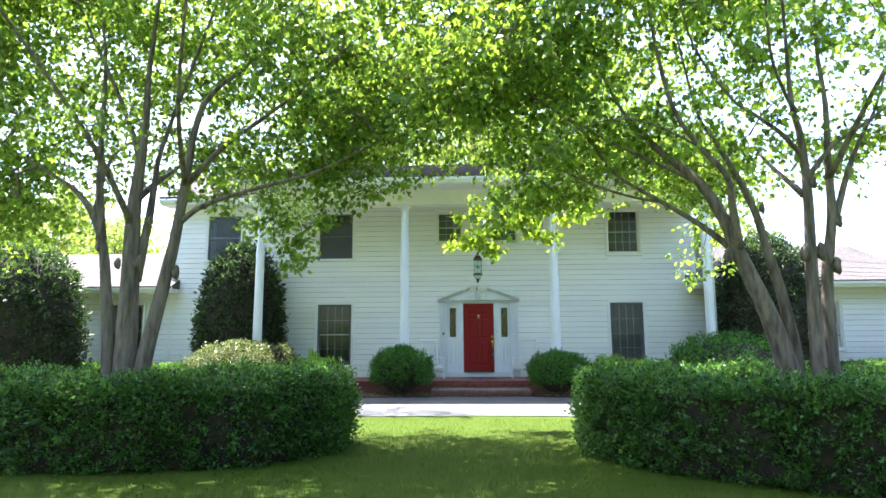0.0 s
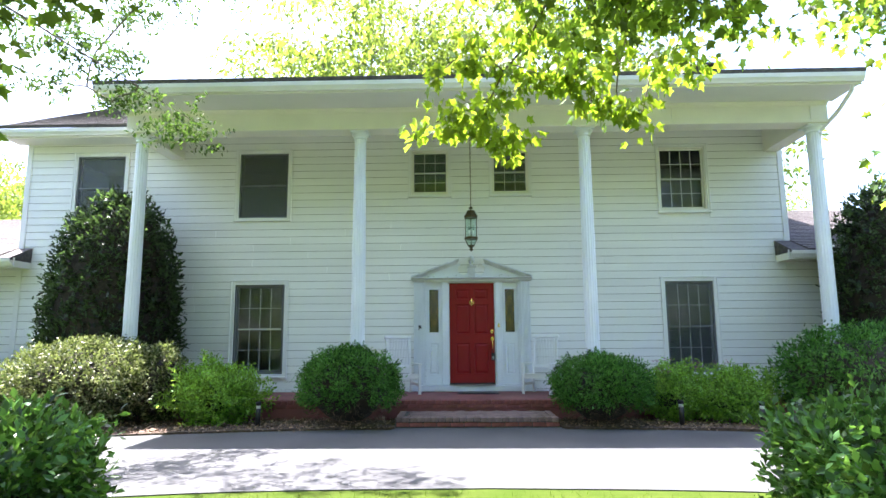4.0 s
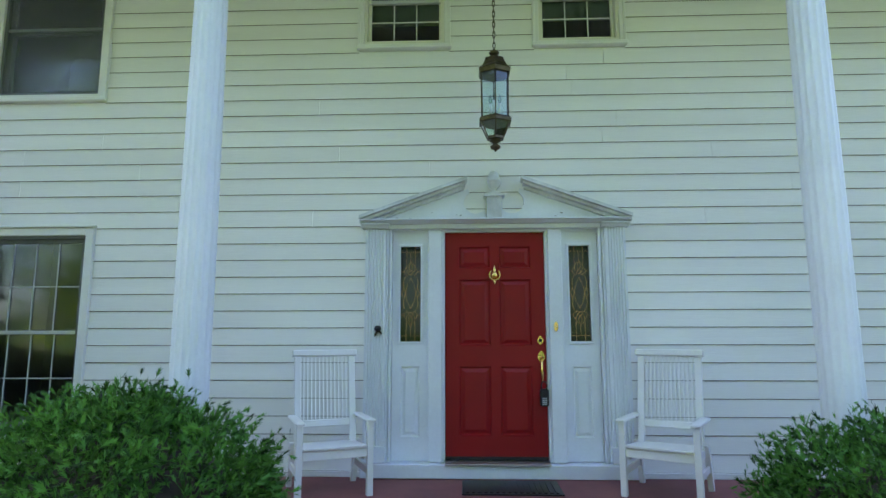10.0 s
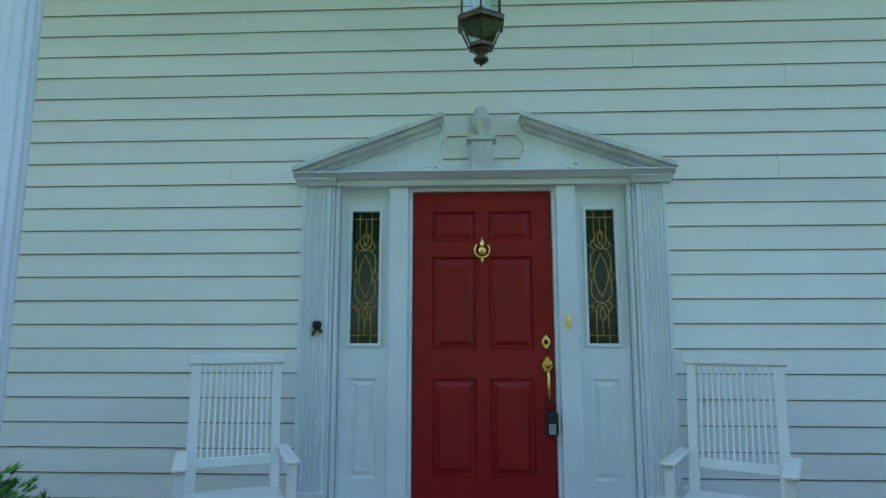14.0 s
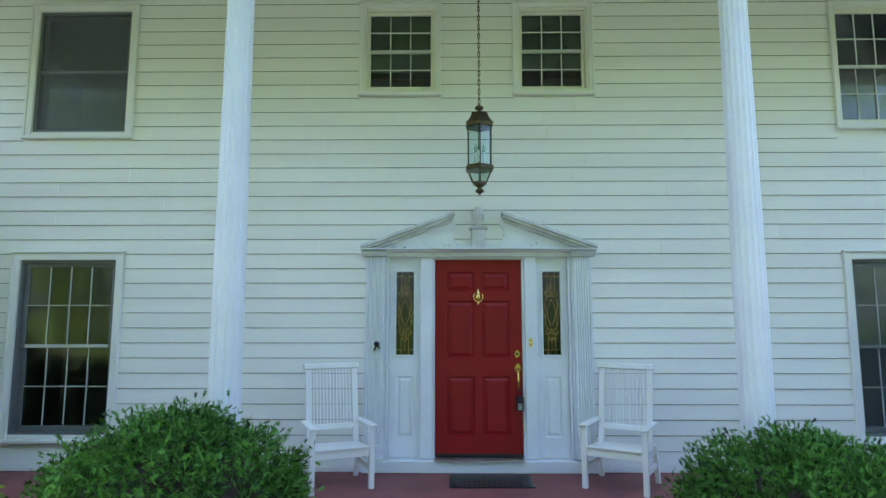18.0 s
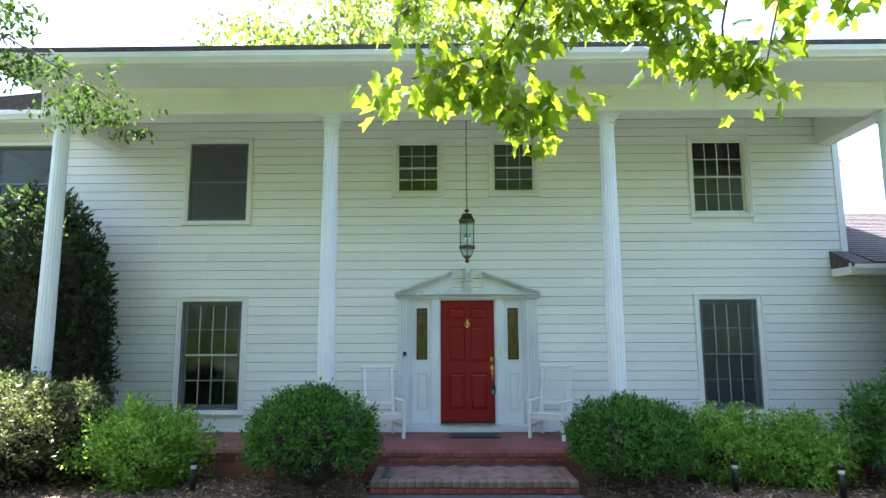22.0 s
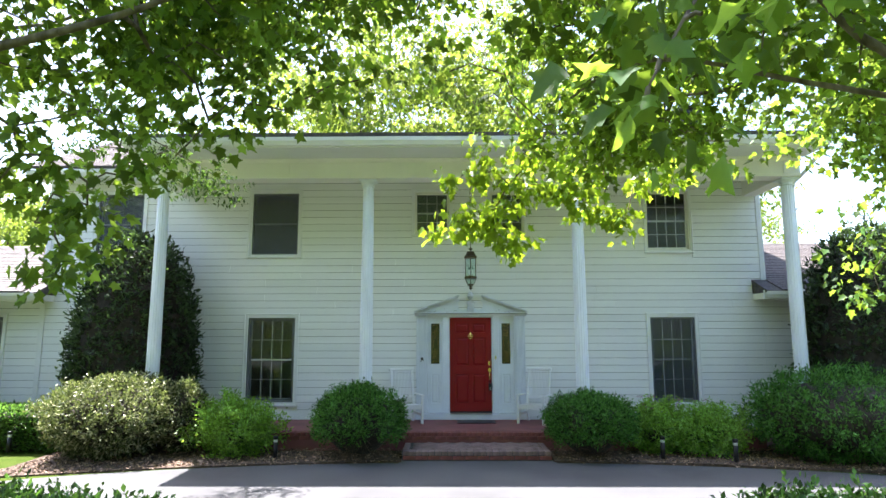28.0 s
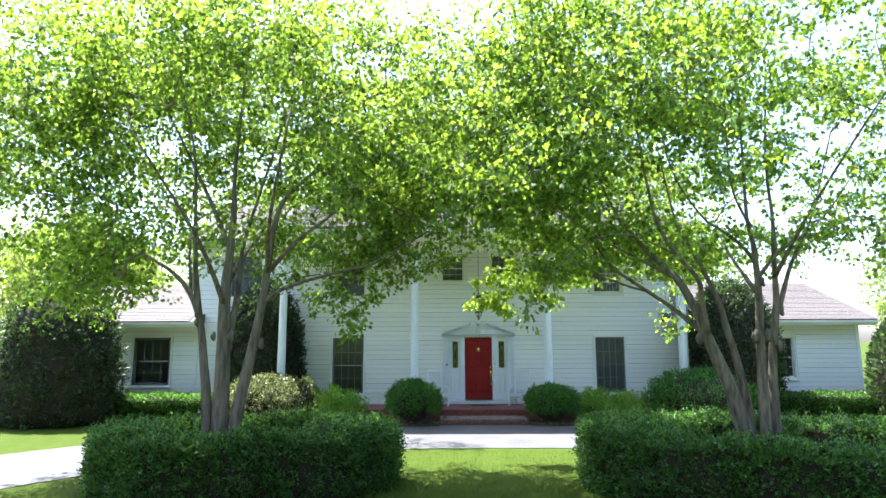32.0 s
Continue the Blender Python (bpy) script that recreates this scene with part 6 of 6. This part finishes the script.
# ---- wood across the lawn, mirrored in the windows ----
rg = np.random.default_rng(91)
n = 26000
wx = rg.uniform(-60, 60, n)
wy = -33.5 - 5.0 * rg.uniform(0, 1, n) + 1.5 * np.sin(wx * 0.45)
wh = 19.0 + 2.5 * np.sin(wx * 0.31) + 1.8 * np.sin(wx * 0.83 + 1)
wz = GZ + 0.2 + wh * rg.uniform(0, 1, n) ** 0.9
clump = 0.5 * np.sin(wx * 1.7 + wz) + 0.5 * np.sin(wz * 1.3 + 2 * np.cos(wx * 0.9))
P = np.stack([wx, wy + 1.3 * clump, wz], 1)
tagged(leaves("wood", P, rg.normal(size=P.shape) * 0.7 + np.array([0, 0.4, -0.4]), rg.uniform(0.6, 1.25, n), FARLEAF, None, LEAF_OVAL, 92, 0.2), "dense leafy wood across the lawn facing the house", "trees", kind="stuff")

# ---- grass ----
rg = np.random.default_rng(97)
n = 110000
gx = rg.uniform(-9.5, 9.5, n)
gy = -6.3 - 13.5 * rg.uniform(0, 1, n) ** 0.9
clip_front = np.interp(np.abs(gx), [0, 3, 5, 7, 9.5], [-6.28, -6.6, -7.1, -8.2, -11.5])
keep = (gy < clip_front) & (np.hypot((gx + 4.34) / 2.4, (gy + 9.78) / 1.36) > 0.95) & (np.hypot((gx - 4.15) / 2.9, (gy + 10.38 + 0.42 * (gx - 4.15)) / 1.75) > 0.95)
gx, gy = gx[keep], gy[keep]
P = np.stack([gx, gy, np.full(len(gx), GZ - 0.015)], 1)
D = np.stack([rg.normal(size=len(gx)) * 0.55, rg.normal(size=len(gx)) * 0.55, np.ones(len(gx))], 1)
BLADE = fan([(-.05, 0), (.05, 0), (.035, .55), (0, 1.0), (-.035, .55)])
tagged(leaves("grass", P, D, rg.uniform(0.025, 0.06, len(gx)), GRASS, None, BLADE, 98, 0.1), "mown green grass blades in dappled light", "grass", kind="stuff")

# ---- chairs ----


def garden_chair(x, y, rz, label):
    c = thing("garden_chair", (x, y, FLOOR), label, "chair", "chairs by the door", rz=rz)
    W = 0.27
    for s in (-1, 1):
        part("front_leg", bx(s * W - 0.024, s * W + 0.024, -0.25, -0.205, 0.0, 0.548, bevel=0.004), WHITE, c)
        part("back_leg", prism(B(), [(0.145, 0.36), (0.205, 0.36), (0.315, 0.0), (0.262, 0.0)], s * (W - 0.005) - 0.02, s * (W - 0.005) + 0.02, "x"), WHITE, c)
        part("side_stretcher", bx(s * (W - 0.005) - 0.010, s * (W - 0.005) + 0.010, -0.205, 0.235, 0.15, 0.205, bevel=0.003), WHITE, c)
        part("armrest", bx(s * W - 0.036, s * W + 0.036, -0.285, 0.20, 0.55, 0.572, bevel=0.007), WHITE, c)
        part("seat_rail", bx(s * (W - 0.03) - 0.012, s * (W - 0.03) + 0.012, -0.205, 0.20, 0.265, 0.328), WHITE, c)
    part("front_apron", bx(-W + 0.025, W - 0.025, -0.24, -0.215, 0.29, 0.358, bevel=0.003), WHITE, c)
    for k in range(7):
        y0 = -0.26 + k * 0.066
        part("seat_slat", bx(-W + 0.028, W - 0.028, y0, y0 + 0.056, 0.362 - 0.005 * k, 0.38 - 0.005 * k, bevel=0.003), WHITE, c)
    back = thing("backrest")
    back.parent = c
    back.matrix_basis = pose(0, 0.15, 0.300, -10, 0, 0)
    for s in (-1, 1):
        part("stile", bx(s * 0.225 - 0.027, s * 0.225 + 0.027, -0.018, 0.018, -0.03, 0.745, bevel=0.004), WHITE, back)
    part("top_rail", bx(-0.27, 0.27, -0.03, 0.03, 0.746, 0.80, bevel=0.008), WHITE, back)
    part("bottom_rail", bx(-0.198, 0.198, -0.014, 0.014, 0.175, 0.23, bevel=0.004), WHITE, back)
    for k in range(12):
        xx = -0.176 + 0.032 * k
        part("spindle", bx(xx - 0.006, xx + 0.006, -0.008, 0.008, 0.23, 0.745), WHITE, back)
    return c


garden_chair(-1.36, -0.52, 24, "white wooden armchair with a slatted back on the porch")
garden_chair(1.27, -0.52, -30, "white wooden armchair with a slatted back on the porch")

# door mat
mat = thing("door_mat", (0.08, -0.38, FLOOR), "black ribbed rubber door mat on the red porch", "door mat")
part("base", bx(-0.39, 0.39, -0.22, 0.22, 0.0, 0.012, bevel=0.003), IRON, mat)
for k in range(16):
    part("rib", bx(-0.36 + k * 0.046, -0.335 + k * 0.046, -0.19, 0.19, 0.012, 0.018), IRON, mat)

# hanging lantern
LZ = 2.985
lan = thing("hanging_lantern", (-0.02, -0.66, LZ), "aged bronze hexagonal lantern hanging on a long chain", "lantern")


def hexring(r, z):
    return [(r * math.cos(math.pi / 3 * k + math.pi / 6), r * math.sin(math.pi / 3 * k + math.pi / 6), z) for k in range(6)]


def hexband(prof):
    bm = B()
    rings = [[bm.verts.new(p) for p in hexring(r, z)] for r, z in prof]
    for a, b in zip(rings, rings[1:]):
        for k in range(6):
            bm.faces.new((a[k], a[(k + 1) % 6], b[(k + 1) % 6], b[k]))
    bm.faces.new(rings[0][::-1])
    bm.faces.new(rings[-1])
    return bm


part("bottom_finial", lathe(B(), [(0.003, 0.0), (0.012, 0.015), (0.038, 0.028), (0.044, 0.045), (0.024, 0.062), (0.022, 0.075), (0.045, 0.085), (0.05, 0.10)], 14), BRONZE, lan)
part("bottom_cup", hexband([(0.05, 0.10), (0.075, 0.105), (0.075, 0.125)]), BRONZE, lan)
part("lower_band", hexband([(0.125, 0.235), (0.147, 0.24), (0.150, 0.262), (0.135, 0.28), (0.12, 0.282)]), BRONZE, lan)
part("upper_band", hexband([(0.122, 0.655), (0.142, 0.66), (0.150, 0.69), (0.145, 0.702), (0.12, 0.705)]), BRONZE, lan)
part("hood", hexband([(0.135, 0.705), (0.115, 0.73), (0.095, 0.765), (0.085, 0.80), (0.075, 0.803)]), BRONZE, lan)
part("top_cap", lathe(B(), [(0.03, 0.803), (0.012, 0.812), (0.012, 0.83), (0.035, 0.84), (0.045, 0.855), (0.035, 0.87), (0.012, 0.88), (0.008, 0.90)], 14), BRONZE, lan)
for lo, hi, zl, zh, nm in ((0.075, 0.128, 0.125, 0.238, "lower_pane"), (0.122, 0.124, 0.283, 0.655, "pane")):
    A_, B_ = hexring(lo, zl), hexring(hi, zh)
    for k in range(6):
        bm = B()
        j = (k + 1) % 6
        q = [bm.verts.new(p) for p in (A_[k], A_[j], B_[j], B_[k])]
        bm.faces.new(q)
        pn = part(nm, bm, LAMPGLASS, lan)
        pn.visible_shadow = False
        bm = B()
        tube(bm, [A_[k], B_[k]], [0.0055, 0.0055], 5)
        part("corner_bar", bm, BRONZE, lan)
for k in range(3):
    a = 2 * math.pi * k / 3 + 0.4
    px, py = 0.045 * math.cos(a), 0.045 * math.sin(a)
    cnd = part("candle", lathe(B(), [(0.013, 0.31), (0.013, 0.42), (0.006, 0.422)], 10, cx=px, cy=py), WHITE, lan)
    part("bulb", lathe(B(), [(0.006, 0.422), (0.014, 0.44), (0.015, 0.455), (0.008, 0.485), (0.002, 0.50)], 10, cx=px, cy=py), LAMPGLASS, cnd)
    bm = B()
    tube(bm, [(0, 0, 0.25), (px * 0.6, py * 0.6, 0.262), (px, py, 0.29), (px, py, 0.312)], [0.006, 0.006, 0.006, 0.014], 6)
    part("arm", bm, BRASS, lan)
chain = thing("chain", (0, 0, 0.9))
chain.parent = lan
link = None
nlinks = 36
gap = (5.615 - LZ - 0.9 - 0.03) / nlinks
for k in range(nlinks):
    if link is None:
        bm = B()
        pts = [(0.010 * math.sin(a), 0, gap * 0.5 + gap * 0.66 * math.cos(a)) for a in [2 * math.pi * q / 10 for q in range(11)]]
        tube(bm, pts, [0.0045] * 11, 5, cap=False)
        link = part("chain_link", bm, BRONZE, chain)
    else:
        o = new("chain_link", link.data)
        o.parent = chain
        o.matrix_basis = pose(0, 0, k * gap, 0, 0, 90 * (k % 2))
part("canopy", lathe(B(), [(0.012, 5.615 - LZ - 0.05), (0.03, 5.615 - LZ - 0.03), (0.06, 5.615 - LZ - 0.012), (0.065, 5.615 - LZ)], 16), BRONZE, lan)

# path lights
pl = None
for x, y in ((-3.41, -2.58), (3.11, -2.58), (4.20, -2.85), (-8.3, -2.1)):
    if pl is None:
        pl = thing("path_light", (x, y, GZ + 0.03), "black bollard path light with a white lens in the mulch", "path light", "path lights")
        part("post", lathe(B(), [(0.038, 0.0), (0.038, 0.26), (0.03, 0.262)], 14), IRON, pl)
        part("lens", lathe(B(), [(0.034, 0.262), (0.034, 0.31)], 14), WHITE, pl, "white frosted lens ring")
        part("cap", lathe(B(), [(0.042, 0.31), (0.042, 0.35), (0.036, 0.362), (0.01, 0.366)], 14), IRON, pl)
    else:
        copy_thing(pl, pose(x, y, GZ + 0.03))

# ---- bricks of porch edge and step ----


def brick_mesh(lx, ly, lz):
    return bx(-lx / 2, lx / 2, -ly / 2, ly / 2, 0, lz, bevel=0.005)


def lay(parent, me_name, size, places, jitter=0.002, mat=None):
    first_ = None
    rg_ = random.Random(len(places))
    for x, y, z, rz in places:
        if first_ is None:
            first_ = part("brick", brick_mesh(*size), mat or BRICK, parent)
            o = first_
        else:
            o = new("brick", first_.data)
            o.parent = parent
        o.matrix_basis = pose(x + rg_.uniform(-jitter, jitter), y + rg_.uniform(-jitter, jitter), z + rg_.uniform(-jitter, jitter), 0, 0, rz)


# rowlock nosing of the porch, over its whole front
xs = [-5.25 + 0.105 * k for k in range(101)]
lay(porch, "brick", (0.098, 0.20, 0.062), [(x, -1.622, FLOOR - 0.054, 0) for x in xs])
# riser below the porch nosing: one stretcher course
lay(porch, "brick", (0.198, 0.09, 0.06), [(-5.2 + 0.208 * k, -1.672, FLOOR - 0.122, 0) for k in range(51)])
# step: rowlock front edge and side edges, basket-weave tread, stretcher face
xs = [-1.205 + 0.1085 * k for k in range(23)]
lay(step, "brick", (0.100, 0.20, 0.066), [(x, -2.54, 0.076, 0) for x in xs], mat=STEPBRICK)
lay(step, "brick", (0.200, 0.09, 0.06), [(-1.15 + 0.2085 * k, -2.585, 0.006, 0) for k in range(12)])
# herringbone tread, laid at 45 degrees inside a border of bricks
places = []
w_ = 0.1035
for i in range(-24, 25):
    for j in range(-24, 25):
        k = (i - j) % 4
        if k == 0:
            u, v, rz_ = (i + 1) * w_, (j + 0.5) * w_, 45
        elif k == 3:
            u, v, rz_ = (i + 0.5) * w_, (j + 1) * w_, 135
        else:
            continue
        x, y = (u - v) * 0.7071 - 0.02, (u + v) * 0.7071 - 2.05
        if abs(x + 0.02) < 1.13 and -2.43 < y < -1.74:
            places.append((x, y, 0.074, rz_))
lay(step, "brick", (0.200, 0.0985, 0.058), places, mat=STEPBRICK)
for s_ in (-1, 1):
    lay(step, "brick", (0.100, 0.20, 0.066), [(s_ * 1.195 - 0.02, -2.33 + 0.2085 * k, 0.0765, 0) for k in range(3)], mat=STEPBRICK)

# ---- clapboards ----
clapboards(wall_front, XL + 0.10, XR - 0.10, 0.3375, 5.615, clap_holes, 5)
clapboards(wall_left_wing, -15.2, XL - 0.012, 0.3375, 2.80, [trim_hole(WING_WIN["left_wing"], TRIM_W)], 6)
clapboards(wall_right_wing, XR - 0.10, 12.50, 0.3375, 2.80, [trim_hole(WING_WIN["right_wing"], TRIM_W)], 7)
